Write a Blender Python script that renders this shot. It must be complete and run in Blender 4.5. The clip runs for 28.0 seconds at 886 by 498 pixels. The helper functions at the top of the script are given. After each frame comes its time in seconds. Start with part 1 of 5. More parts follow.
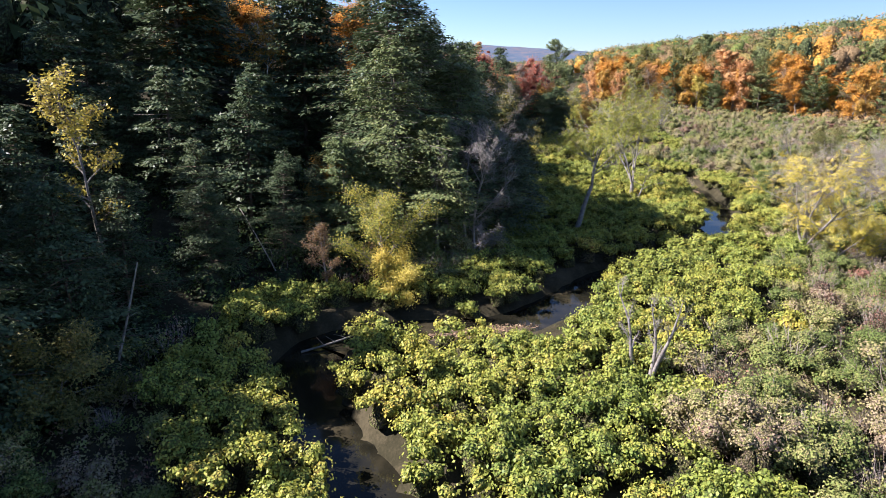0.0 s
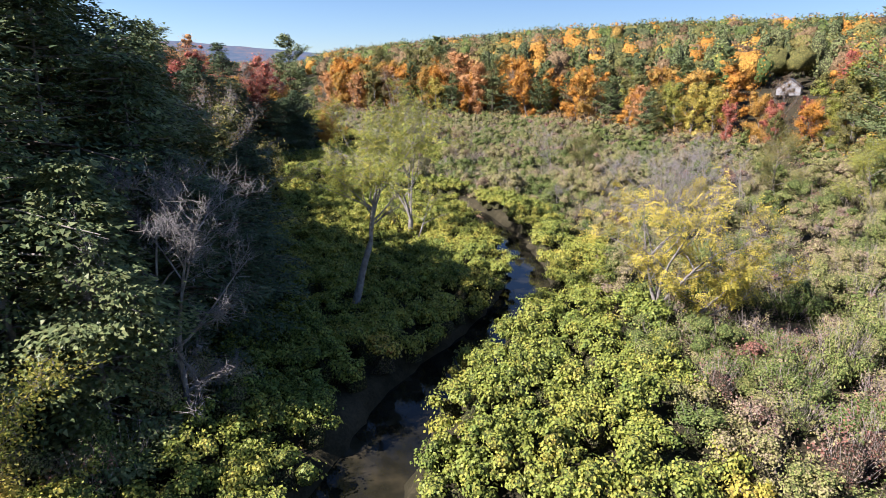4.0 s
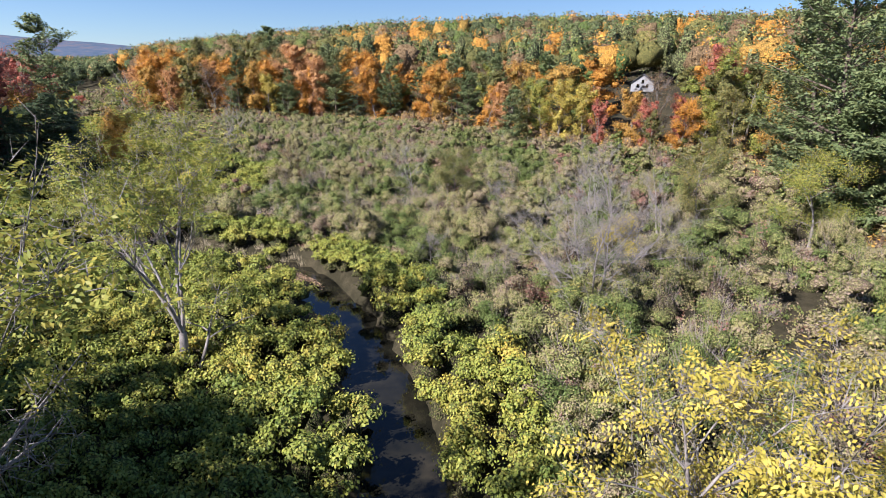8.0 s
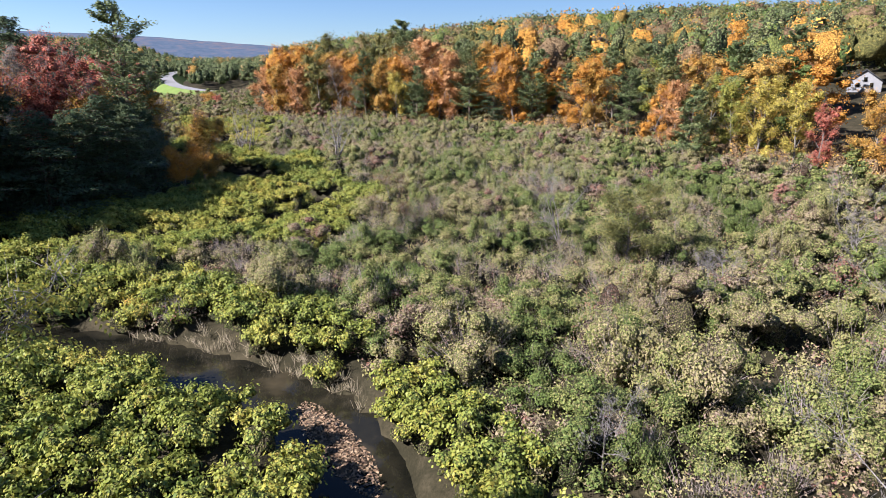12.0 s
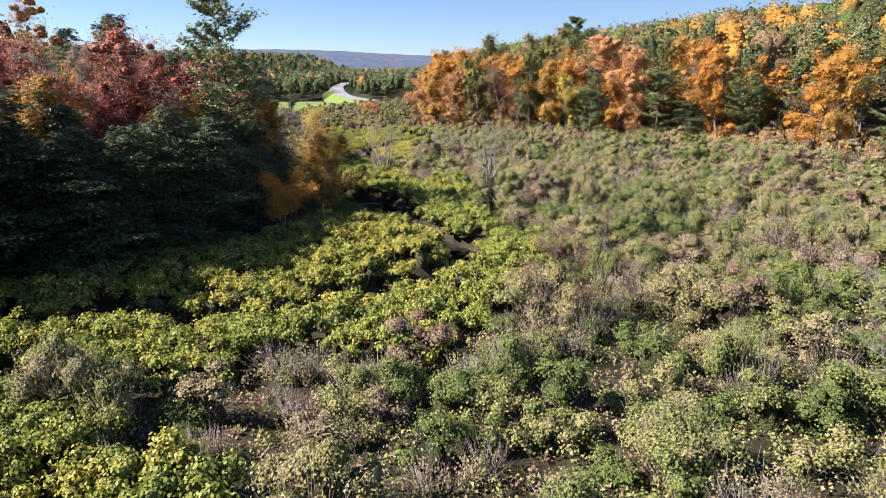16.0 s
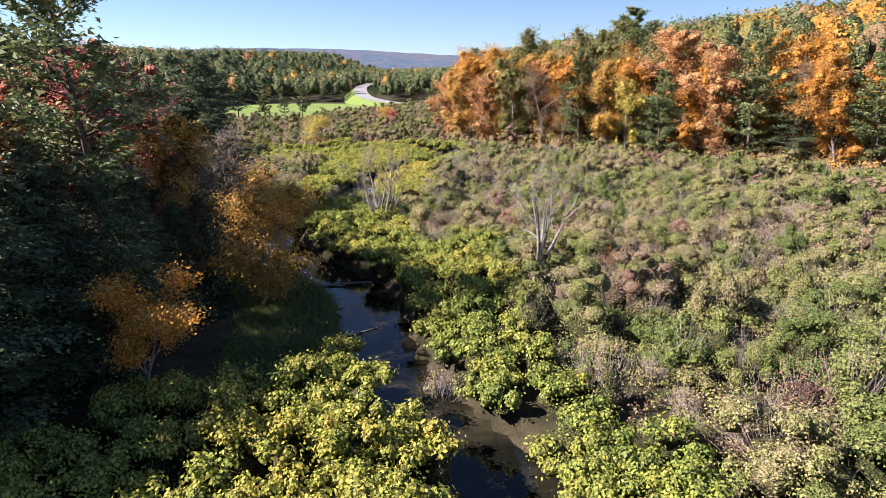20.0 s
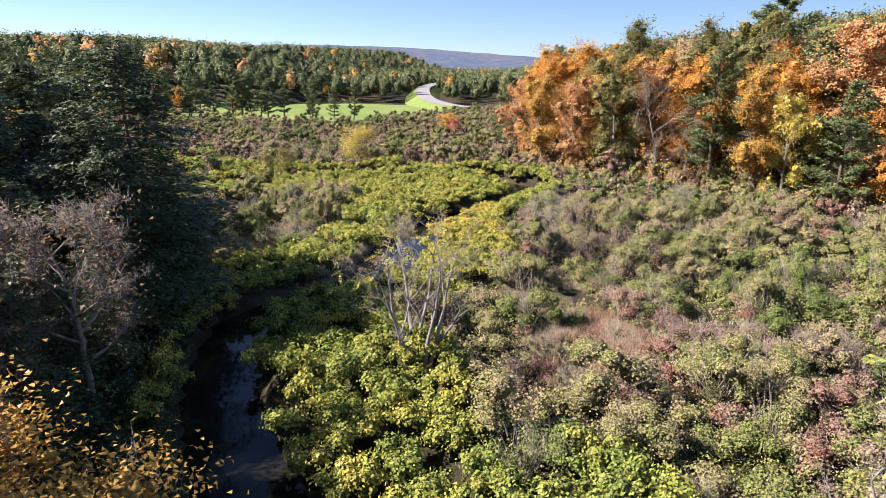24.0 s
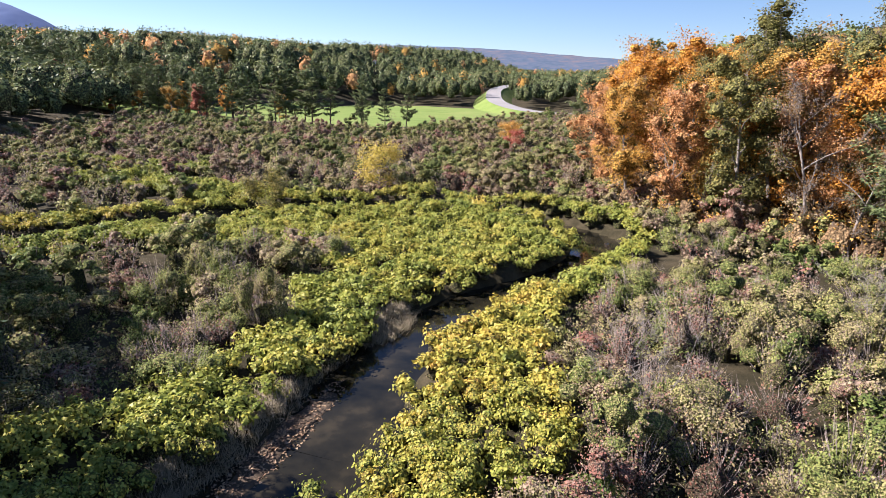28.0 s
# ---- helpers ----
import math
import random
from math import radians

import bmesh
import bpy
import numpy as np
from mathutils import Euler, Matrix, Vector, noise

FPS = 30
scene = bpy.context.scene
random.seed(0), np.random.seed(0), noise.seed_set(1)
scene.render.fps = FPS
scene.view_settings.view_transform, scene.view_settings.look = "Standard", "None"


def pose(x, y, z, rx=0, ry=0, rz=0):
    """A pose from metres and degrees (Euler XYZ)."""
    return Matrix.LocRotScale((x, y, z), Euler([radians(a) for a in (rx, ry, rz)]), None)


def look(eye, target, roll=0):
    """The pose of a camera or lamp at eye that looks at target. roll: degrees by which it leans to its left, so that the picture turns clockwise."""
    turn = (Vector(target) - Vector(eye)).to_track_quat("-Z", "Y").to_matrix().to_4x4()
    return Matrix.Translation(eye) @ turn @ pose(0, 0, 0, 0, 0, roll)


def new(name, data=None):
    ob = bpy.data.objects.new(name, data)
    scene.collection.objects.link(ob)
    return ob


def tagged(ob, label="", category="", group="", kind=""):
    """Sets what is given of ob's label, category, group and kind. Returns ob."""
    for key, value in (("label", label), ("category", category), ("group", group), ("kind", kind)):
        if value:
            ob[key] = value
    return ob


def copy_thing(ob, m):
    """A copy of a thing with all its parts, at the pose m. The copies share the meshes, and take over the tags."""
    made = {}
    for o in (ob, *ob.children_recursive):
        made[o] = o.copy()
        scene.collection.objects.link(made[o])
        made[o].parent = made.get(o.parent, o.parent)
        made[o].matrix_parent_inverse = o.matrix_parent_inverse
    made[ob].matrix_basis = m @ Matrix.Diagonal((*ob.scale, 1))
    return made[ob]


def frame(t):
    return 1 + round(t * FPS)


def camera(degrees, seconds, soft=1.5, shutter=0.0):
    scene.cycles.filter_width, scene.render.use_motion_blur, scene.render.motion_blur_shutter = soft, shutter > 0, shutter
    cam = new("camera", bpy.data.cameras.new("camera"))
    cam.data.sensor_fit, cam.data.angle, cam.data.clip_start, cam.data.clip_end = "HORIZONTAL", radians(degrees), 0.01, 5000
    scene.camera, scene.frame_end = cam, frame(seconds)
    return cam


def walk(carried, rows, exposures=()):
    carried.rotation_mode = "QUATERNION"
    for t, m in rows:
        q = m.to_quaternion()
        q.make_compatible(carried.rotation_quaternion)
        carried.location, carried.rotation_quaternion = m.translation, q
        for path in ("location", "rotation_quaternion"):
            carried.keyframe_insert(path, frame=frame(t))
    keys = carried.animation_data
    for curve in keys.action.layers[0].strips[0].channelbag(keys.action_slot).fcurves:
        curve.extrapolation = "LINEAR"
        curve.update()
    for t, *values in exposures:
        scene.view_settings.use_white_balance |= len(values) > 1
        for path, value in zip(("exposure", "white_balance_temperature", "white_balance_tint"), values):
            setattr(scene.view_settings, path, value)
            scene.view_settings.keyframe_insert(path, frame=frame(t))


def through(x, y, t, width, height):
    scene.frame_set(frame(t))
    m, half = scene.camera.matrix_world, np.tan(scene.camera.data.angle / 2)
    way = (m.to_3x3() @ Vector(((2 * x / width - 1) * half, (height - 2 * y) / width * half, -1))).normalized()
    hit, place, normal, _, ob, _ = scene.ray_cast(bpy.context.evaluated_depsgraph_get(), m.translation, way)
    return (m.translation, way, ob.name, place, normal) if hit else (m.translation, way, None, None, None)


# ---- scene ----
# ---------------------------------------------------------------- camera
cam = camera(72.20, 28.0, soft=0.7)
# seconds, place, heading to the right of +y, tilt, roll
FLIGHT = [
    (0.0, -0.000, 0.000, 16.327, -14.659, -16.457, -0.073),
    (0.5, -0.915, 2.327, 16.290, -12.018, -16.439, -0.022),
    (1.0, -1.696, 4.810, 16.251, -9.219, -16.360, 0.030),
    (1.5, -2.295, 7.324, 16.247, -6.276, -16.355, 0.066),
    (2.0, -2.725, 9.967, 16.243, -3.395, -16.348, 0.140),
    (2.5, -2.972, 12.908, 16.195, -0.134, -16.328, 0.203),
    (3.0, -3.079, 15.893, 16.148, 3.481, -16.271, 0.351),
    (3.5, -2.923, 18.918, 16.103, 6.646, -16.233, 0.460),
    (5.5, -0.473, 30.903, 16.336, 17.689, -16.347, 0.324),
    (6.0, 0.409, 33.776, 16.251, 19.983, -16.355, 0.363),
    (6.5, 1.353, 36.625, 16.177, 21.860, -16.432, 0.368),
    (7.0, 2.360, 39.546, 16.107, 23.090, -16.434, 0.411),
    (7.5, 3.483, 42.687, 16.072, 23.589, -16.460, 0.449),
    (8.0, 4.665, 45.973, 16.041, 23.528, -16.497, 0.480),
    (8.5, 5.930, 49.375, 15.934, 23.437, -16.527, 0.500),
    (9.0, 7.165, 52.975, 15.891, 23.315, -16.478, 0.626),
    (9.5, 8.364, 56.185, 15.828, 22.910, -16.500, 0.657),
    (10.0, 9.481, 59.119, 15.751, 21.541, -16.594, 0.581),
    (10.5, 10.480, 62.001, 15.711, 19.165, -16.678, 0.544),
    (11.0, 11.391, 64.922, 15.651, 16.473, -16.698, 0.382),
    (11.5, 12.194, 67.860, 15.582, 13.660, -16.689, 0.208),
    (12.0, 12.800, 70.900, 15.496, 10.557, -16.655, 0.049),
    (12.5, 13.297, 73.858, 15.515, 6.548, -16.705, -0.097),
    (13.0, 13.509, 76.922, 15.463, 3.047, -16.719, -0.288),
    (13.5, 13.553, 79.985, 15.379, -0.000, -16.690, -0.483),
    (15.5, 14.432, 91.825, 14.429, -4.665, -15.819, -1.006),
    (16.0, 14.350, 95.025, 14.437, -4.698, -15.781, -1.022),
    (16.5, 14.217, 98.400, 14.471, -4.723, -15.762, -1.119),
    (17.0, 14.046, 101.873, 14.466, -4.774, -15.750, -1.141),
    (17.5, 13.788, 105.356, 14.482, -4.846, -15.739, -1.057),
    (18.0, 13.602, 109.004, 14.521, -5.062, -15.707, -0.898),
    (18.5, 13.343, 112.767, 14.566, -5.347, -15.734, -0.850),
    (19.0, 13.093, 116.412, 14.678, -5.704, -15.777, -0.767),
    (19.5, 12.736, 120.420, 14.786, -6.407, -15.739, -0.704),
    (20.0, 12.365, 124.481, 14.987, -7.288, -15.737, -0.635),
    (20.5, 11.876, 128.522, 15.182, -8.475, -15.662, -0.756),
    (21.0, 11.191, 132.337, 15.358, -9.647, -15.673, -0.696),
    (21.5, 10.447, 135.841, 15.593, -10.846, -15.671, -0.494),
    (22.0, 9.586, 139.322, 15.917, -11.489, -15.729, -0.396),
    (22.5, 8.697, 142.879, 16.081, -11.830, -15.787, -0.214),
    (24.5, 5.986, 159.121, 15.581, -13.334, -15.716, 0.866),
    (25.0, 5.893, 162.718, 15.626, -14.055, -15.727, 0.884),
    (25.5, 5.721, 166.338, 15.670, -15.068, -15.722, 0.937),
    (26.0, 5.376, 169.889, 15.646, -16.282, -15.645, 0.946),
    (26.5, 4.925, 173.330, 15.645, -17.512, -15.642, 0.962),
    (27.0, 4.443, 176.771, 15.666, -18.542, -15.658, 0.966),
    (27.5, 3.924, 180.190, 15.655, -19.032, -15.652, 1.040),
    (28.0, 3.442, 183.458, 15.760, -19.835, -15.743, 1.308),
]


def flown(x, y, z, heading, tilt, roll):
    return pose(x, y, z, 90 + tilt, 0, -heading) @ pose(0, 0, 0, 0, 0, roll)


# the clip's camera opens up a little over the darker wood
EXPOSURES = [(t, stops, kelvin, tint) for t, stops, kelvin, tint in ((0.0, 1.68, 6150, 19), (2.0, 1.58, 6200, 20), (6.0, 1.33, 5950, 18), (10.0, 1.22, 5900, 18), (13.0, 1.38, 5950, 18), (17.0, 1.5, 6400, 21), (20.0, 1.57, 6450, 21), (22.0, 1.58, 6450, 21), (26.0, 1.54, 6400, 22), (28.0, 1.52, 6350, 22))]
walk(cam, [(t, flown(*v)) for t, *v in FLIGHT], EXPOSURES)

# ---------------------------------------------------------------- world and sun
SUN_FROM = Vector((-0.745, -0.22, 0.63)).normalized()
world = bpy.data.worlds.new("sky")
scene.world = world
world.use_nodes = True
wn = world.node_tree
wn.nodes.clear()
sky = wn.nodes.new("ShaderNodeTexSky")
sky.sky_type, sky.sun_disc = "NISHITA", False
sky.sun_elevation = math.asin(SUN_FROM.z)
sky.sun_rotation = math.atan2(-SUN_FROM.x, SUN_FROM.y)
sky.altitude, sky.air_density, sky.dust_density, sky.ozone_density = 800.0, 1.0, 0.1, 3.0
back = wn.nodes.new("ShaderNodeBackground")
back.inputs["Strength"].default_value = 0.046
wout = wn.nodes.new("ShaderNodeOutputWorld")
tint = wn.nodes.new("ShaderNodeMix")
tint.data_type, tint.blend_type = "RGBA", "MULTIPLY"
tint.inputs[0].default_value, tint.inputs[7].default_value = 1.0, (0.86, 0.98, 1.12, 1)
wn.links.new(sky.outputs[0], tint.inputs[6])
wn.links.new(tint.outputs[2], back.inputs[0])
wn.links.new(back.outputs[0], wout.inputs[0])
lamp = bpy.data.lights.new("sun", "SUN")
lamp.energy, lamp.angle, lamp.color = 5.0, radians(0.53), (1.0, 0.96, 0.91)
sun = new("sun", lamp)
sun.matrix_world = look(SUN_FROM * 300, (0, 0, 0))

# ---------------------------------------------------------------- materials


class Nodes:
    """A few lines of node wiring."""

    def __init__(self, name):
        self.mat = bpy.data.materials.new(name)
        self.mat.use_nodes = True
        self.tree = self.mat.node_tree
        self.tree.nodes.clear()

    def add(self, kind, inputs=(), **attrs):
        node = self.tree.nodes.new("ShaderNode" + kind)
        if "attribute_name" in attrs:
            node.attribute_name = attrs["attribute_name"]
        if "operation" in attrs:
            node.operation = attrs["operation"]
        if "data_type" in attrs:
            node.data_type = attrs["data_type"]
        for key, value in dict(inputs).items():
            if isinstance(value, bpy.types.NodeSocket):
                self.tree.links.new(value, node.inputs[key])
            else:
                node.inputs[key].default_value = value
        return node

    def noise(self, scale, detail=3.0, rough=0.55, vector=None):
        pos = vector or self.add("NewGeometry").outputs["Position"]
        return self.add("TexNoise", {"Vector": pos, "Scale": scale, "Detail": detail, "Roughness": rough}).outputs["Fac"]

    def ramp(self, fac, stops):
        node = self.add("ValToRGB", {"Fac": fac})
        ramp = node.color_ramp
        for n, (at, colour) in enumerate(stops):
            el = ramp.elements[n] if n < 2 else ramp.elements.new(at)
            el.position, el.color = at, (*colour, 1)
        return node.outputs["Color"]

    def math(self, op, a, b=0.0):
        return self.add("Math", {0: a, 1: b}, operation=op).outputs[0]

    def mix(self, fac, a, b):
        node = self.add("Mix", data_type="RGBA")
        for key, value in ((0, fac), (6, a), (7, b)):
            if isinstance(value, bpy.types.NodeSocket):
                self.tree.links.new(value, node.inputs[key])
            else:
                node.inputs[key].default_value = (*value, 1) if isinstance(value, tuple) else value
        return node.outputs[2]

    def out(self, shader):
        self.add("OutputMaterial", {"Surface": shader})
        return self.mat


def leaf_material(name, stops, spread=0.6, through=0.35, rough=0.5, patch=0.35, by_object=0.0, shine=0.18):
    """Leaves: colour by plant (tone), by leaf (island) and by slow patches of ground."""
    n = Nodes(name)
    tone = n.add("Attribute", attribute_name="tone").outputs["Fac"]
    one = n.add("NewGeometry").outputs["Random Per Island"]
    slow = n.noise(0.35, 2.0)
    f = n.math("ADD", tone, n.math("MULTIPLY", n.math("SUBTRACT", one, 0.5), spread))
    f = n.math("ADD", f, n.math("MULTIPLY", n.math("SUBTRACT", slow, 0.5), patch))
    if by_object:
        who = n.add("ObjectInfo").outputs["Random"]
        f = n.math("ADD", f, n.math("MULTIPLY", n.math("SUBTRACT", who, 0.5), by_object))
    colour = n.ramp(f, stops)
    fine = n.noise(14.0, 2.0)
    colour = n.mix(n.math("MULTIPLY", fine, 0.3), colour, n.mix(0.5, colour, (0.02, 0.025, 0.008)))
    face = n.add("BsdfPrincipled", {"Base Color": colour, "Roughness": rough, "Specular IOR Level": shine})
    glow = n.add("BsdfTranslucent", {"Color": colour})
    return n.out(n.add("MixShader", {0: through, 1: face.outputs[0], 2: glow.outputs[0]}).outputs[0])


def mass_material(name, stops, cells=8.0, patch=0.35, by_object=0.0, gap_shade=0.88):
    """Close-grown foliage seen as a mass: leaf-sized cells with their own tones and relief, dark twig-brown shade
    painted between them.
    """
    n = Nodes(name)
    pos = n.add("NewGeometry").outputs["Position"]
    warp = n.add("TexNoise", {"Vector": pos, "Scale": cells * 0.8, "Detail": 2.0})
    shaken = n.add("VectorMath", {0: pos, 1: n.add("VectorMath", {0: warp.outputs["Color"], 1: (0.6 / cells,) * 3}, operation="MULTIPLY").outputs[0]}, operation="ADD").outputs[0]
    cell = n.add("TexVoronoi", {"Vector": shaken, "Scale": cells})
    one = n.add("SeparateColor", {0: cell.outputs["Color"]}).outputs[0]
    tone = n.add("Attribute", attribute_name="tone").outputs["Fac"]
    f = n.math("ADD", tone, n.math("MULTIPLY", n.math("SUBTRACT", one, 0.5), 0.6))
    f = n.math("ADD", f, n.math("MULTIPLY", n.math("SUBTRACT", n.noise(0.35, 2.0), 0.5), patch))
    if by_object:
        f = n.math("ADD", f, n.math("MULTIPLY", n.math("SUBTRACT", n.add("ObjectInfo").outputs["Random"], 0.5), by_object))
    # gaps between cells go nearly black: shade among the leaves, put into the colour
    gap = n.math("MULTIPLY", n.add("SeparateColor", {0: n.ramp(cell.outputs["Distance"], [(0.28, (0, 0, 0)), (0.62, (1, 1, 1))])}).outputs[0], gap_shade)
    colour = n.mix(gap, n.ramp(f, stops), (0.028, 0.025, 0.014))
    rough = n.math("ADD", n.math("MULTIPLY", cell.outputs["Distance"], -1.0), n.math("MULTIPLY", n.noise(cells * 0.45, 3.0), 1.6))
    bump = n.add("Bump", {"Strength": 1.0, "Distance": 1.1 / cells, "Height": rough})
    return n.out(n.add("BsdfPrincipled", {"Base Color": colour, "Roughness": 0.8, "Normal": bump.outputs[0], "Specular IOR Level": 0.1}).outputs[0])


def bark_material(name, dark, light, scale=3.0, rough=0.9):
    n = Nodes(name)
    coarse, fine = n.noise(scale, 4.0), n.noise(scale * 7, 3.0)
    colour = n.ramp(n.math("ADD", n.math("MULTIPLY", coarse, 0.65), n.math("MULTIPLY", fine, 0.35)), [(0.35, dark), (0.65, light)])
    bump = n.add("Bump", {"Strength": 0.5, "Distance": 0.03, "Height": fine})
    return n.out(n.add("BsdfPrincipled", {"Base Color": colour, "Roughness": rough, "Normal": bump.outputs[0], "Specular IOR Level": 0.2}).outputs[0])


def soil_material(name, stops, scale=0.4, fine=6.0):
    n = Nodes(name)
    a, b, c = n.noise(scale * 0.15, 3.0), n.noise(scale, 4.0), n.noise(fine, 4.0, 0.7)
    f = n.math("ADD", n.math("MULTIPLY", a, 0.35), n.math("ADD", n.math("MULTIPLY", b, 0.35), n.math("MULTIPLY", c, 0.3)))
    bump = n.add("Bump", {"Strength": 0.7, "Distance": 0.08, "Height": c})
    return n.out(n.add("BsdfPrincipled", {"Base Color": n.ramp(f, stops), "Roughness": 0.95, "Normal": bump.outputs[0], "Specular IOR Level": 0.15}).outputs[0])


def water_material():
    n = Nodes("creek_water")
    ripple = n.add("Bump", {"Strength": 0.12, "Distance": 0.02, "Height": n.noise(2.2, 3.0)})
    bed = n.ramp(n.noise(0.35, 4.0), [(0.38, (0.007, 0.007, 0.005)), (0.55, (0.018, 0.016, 0.01)), (0.78, (0.06, 0.048, 0.028))])
    return n.out(n.add("BsdfPrincipled", {"Base Color": bed, "Roughness": 0.06, "IOR": 1.33, "Normal": ripple.outputs[0]}).outputs[0])


KNOT_STOPS = [(0.0, (0.15, 0.21, 0.045)), (0.35, (0.32, 0.345, 0.065)), (0.65, (0.49, 0.41, 0.075)), (0.88, (0.64, 0.42, 0.08)), (1.0, (0.62, 0.24, 0.075))]
KNOT = leaf_material("knotweed_leaf", KNOT_STOPS, spread=0.22, patch=0.22, through=0.26)
OLIVE_STOPS = [(0.0, (0.115, 0.16, 0.04)), (0.25, (0.245, 0.265, 0.075)), (0.48, (0.34, 0.295, 0.12)), (0.72, (0.34, 0.26, 0.17)), (0.88, (0.27, 0.18, 0.14)), (1.0, (0.31, 0.14, 0.1))]
OLIVE = leaf_material("thicket_leaf", OLIVE_STOPS, spread=0.3, through=0.18, shine=0.14, rough=0.6)
RUSSET = leaf_material("russet_leaf", [(0.0, (0.15, 0.07, 0.052)), (0.5, (0.29, 0.155, 0.1)), (1.0, (0.43, 0.29, 0.2))], spread=0.7, through=0.25)
STRAW = leaf_material("straw_grass", [(0.0, (0.173, 0.154, 0.0837)), (0.5, (0.323, 0.265, 0.166)), (1.0, (0.453, 0.375, 0.261))], spread=0.7, through=0.2)
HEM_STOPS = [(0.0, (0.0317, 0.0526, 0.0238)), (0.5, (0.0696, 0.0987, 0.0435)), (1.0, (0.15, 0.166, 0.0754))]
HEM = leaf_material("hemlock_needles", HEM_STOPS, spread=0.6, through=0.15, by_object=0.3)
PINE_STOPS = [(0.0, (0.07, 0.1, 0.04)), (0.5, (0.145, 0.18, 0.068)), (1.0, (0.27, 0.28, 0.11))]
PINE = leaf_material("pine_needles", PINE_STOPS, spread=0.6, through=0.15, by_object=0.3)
AUTUMN = {
    "green": [(0.0, (0.0773, 0.123, 0.0316)), (0.5, (0.14, 0.197, 0.049)), (1.0, (0.279, 0.296, 0.0752))],
    "lime": [(0.0, (0.153, 0.197, 0.0382)), (0.5, (0.304, 0.308, 0.0602)), (1.0, (0.505, 0.409, 0.0773))],
    "yellow": [(0.0, (0.3, 0.25, 0.05)), (0.5, (0.56, 0.45, 0.085)), (1.0, (0.72, 0.56, 0.13))],
    "gold": [(0.0, (0.2811, 0.2001, 0.04752)), (0.5, (0.56, 0.3151, 0.06996)), (1.0, (0.7706, 0.4289, 0.09012))],
    "orange": [(0.0, (0.3369, 0.1451, 0.02808)), (0.5, (0.652, 0.2902, 0.04488)), (1.0, (0.8096, 0.4458, 0.08976))],
    "salmon": [(0.0, (0.3942, 0.1814, 0.07205)), (0.5, (0.6563, 0.3315, 0.1342)), (1.0, (0.7885, 0.4805, 0.2057))],
    "red": [(0.0, (0.276, 0.06875, 0.054)), (0.5, (0.529, 0.1562, 0.102)), (1.0, (0.6555, 0.3, 0.18))],
    "brown": [(0.0, (0.125, 0.0747, 0.0413)), (0.5, (0.251, 0.162, 0.0832)), (1.0, (0.377, 0.249, 0.125))],
    "walnut": [(0.0, (0.299, 0.269, 0.044)), (0.5, (0.529, 0.426, 0.066)), (1.0, (0.644, 0.493, 0.11))],
    "olive": [(0.0, (0.0889, 0.0924, 0.0301)), (0.5, (0.19, 0.185, 0.0551)), (1.0, (0.353, 0.284, 0.0823))],
}
CROWN = {k: leaf_material(k + "_leaf", v, spread=0.8, by_object=0.35) for k, v in AUTUMN.items()}
MASS = {k: mass_material(k + "_foliage", v, 3.4, by_object=0.35, gap_shade=0.6) for k, v in AUTUMN.items()}
# leaf colours dimmed a little, painting the shade under the outer leaves
KNOT_MASS = mass_material("knotweed_foliage", [(at, tuple(0.85 * v for v in colour)) for at, colour in KNOT_STOPS], 9.0, gap_shade=0.7)
OLIVE_MASS = mass_material("thicket_foliage", [(at, tuple(0.88 * v for v in colour)) for at, colour in OLIVE_STOPS], 13.0, gap_shade=0.7)
# thicket colours at about half strength, a shaded copy for the shrubs' insides
SHADED_MASS = mass_material("shaded_inner_leaves", [(at, tuple(0.48 * v for v in colour)) for at, colour in OLIVE_STOPS], 11.0, gap_shade=0.95)
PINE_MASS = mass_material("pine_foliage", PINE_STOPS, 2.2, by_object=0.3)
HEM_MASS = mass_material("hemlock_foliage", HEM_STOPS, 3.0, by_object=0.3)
BARK = bark_material("brown_bark", (0.05, 0.035, 0.025), (0.16, 0.12, 0.09))
GREY_BARK = bark_material("grey_bark", (0.1, 0.085, 0.07), (0.3, 0.265, 0.23))
PALE_BARK = bark_material("bleached_wood", (0.12, 0.1, 0.09), (0.31, 0.28, 0.25))
BIRCH = bark_material("birch_bark", (0.35, 0.33, 0.3), (0.75, 0.73, 0.7))
TWIG = bark_material("thicket_twig", (0.12, 0.09, 0.075), (0.36, 0.3, 0.265), 1.2)
SOIL = soil_material("valley_soil", [(0.3, (0.014, 0.012, 0.006)), (0.46, (0.03, 0.026, 0.013)), (0.56, (0.058, 0.047, 0.026)), (0.7, (0.1, 0.078, 0.045))], 0.9, 7.0)
MUD = soil_material("gravel_bar", [(0.3, (0.04, 0.03, 0.02)), (0.5, (0.09, 0.066, 0.044)), (0.7, (0.17, 0.125, 0.085))], 2.5, 22.0)
MEADOW = soil_material("mown_grass", [(0.3, (0.1, 0.15, 0.035)), (0.5, (0.15, 0.21, 0.05)), (0.7, (0.24, 0.25, 0.09))], 0.12, 2.0)
ASPHALT = soil_material("pale_asphalt", [(0.3, (0.2, 0.19, 0.18)), (0.7, (0.3, 0.29, 0.28))], 0.2, 5.0)
# bluish stops paint the air's haze into the far hills' colour
FAR_WOOD = soil_material("hazed_woods", [(0.35, (0.045, 0.075, 0.11)), (0.5, (0.075, 0.1, 0.14)), (0.6, (0.13, 0.115, 0.13)), (0.72, (0.16, 0.145, 0.14))], 0.05, 0.06)
HAZE_HILL = soil_material("hazed_mountain", [(0.3, (0.07, 0.11, 0.22)), (0.7, (0.1, 0.14, 0.25))], 0.01, 0.02)
WATER = water_material()
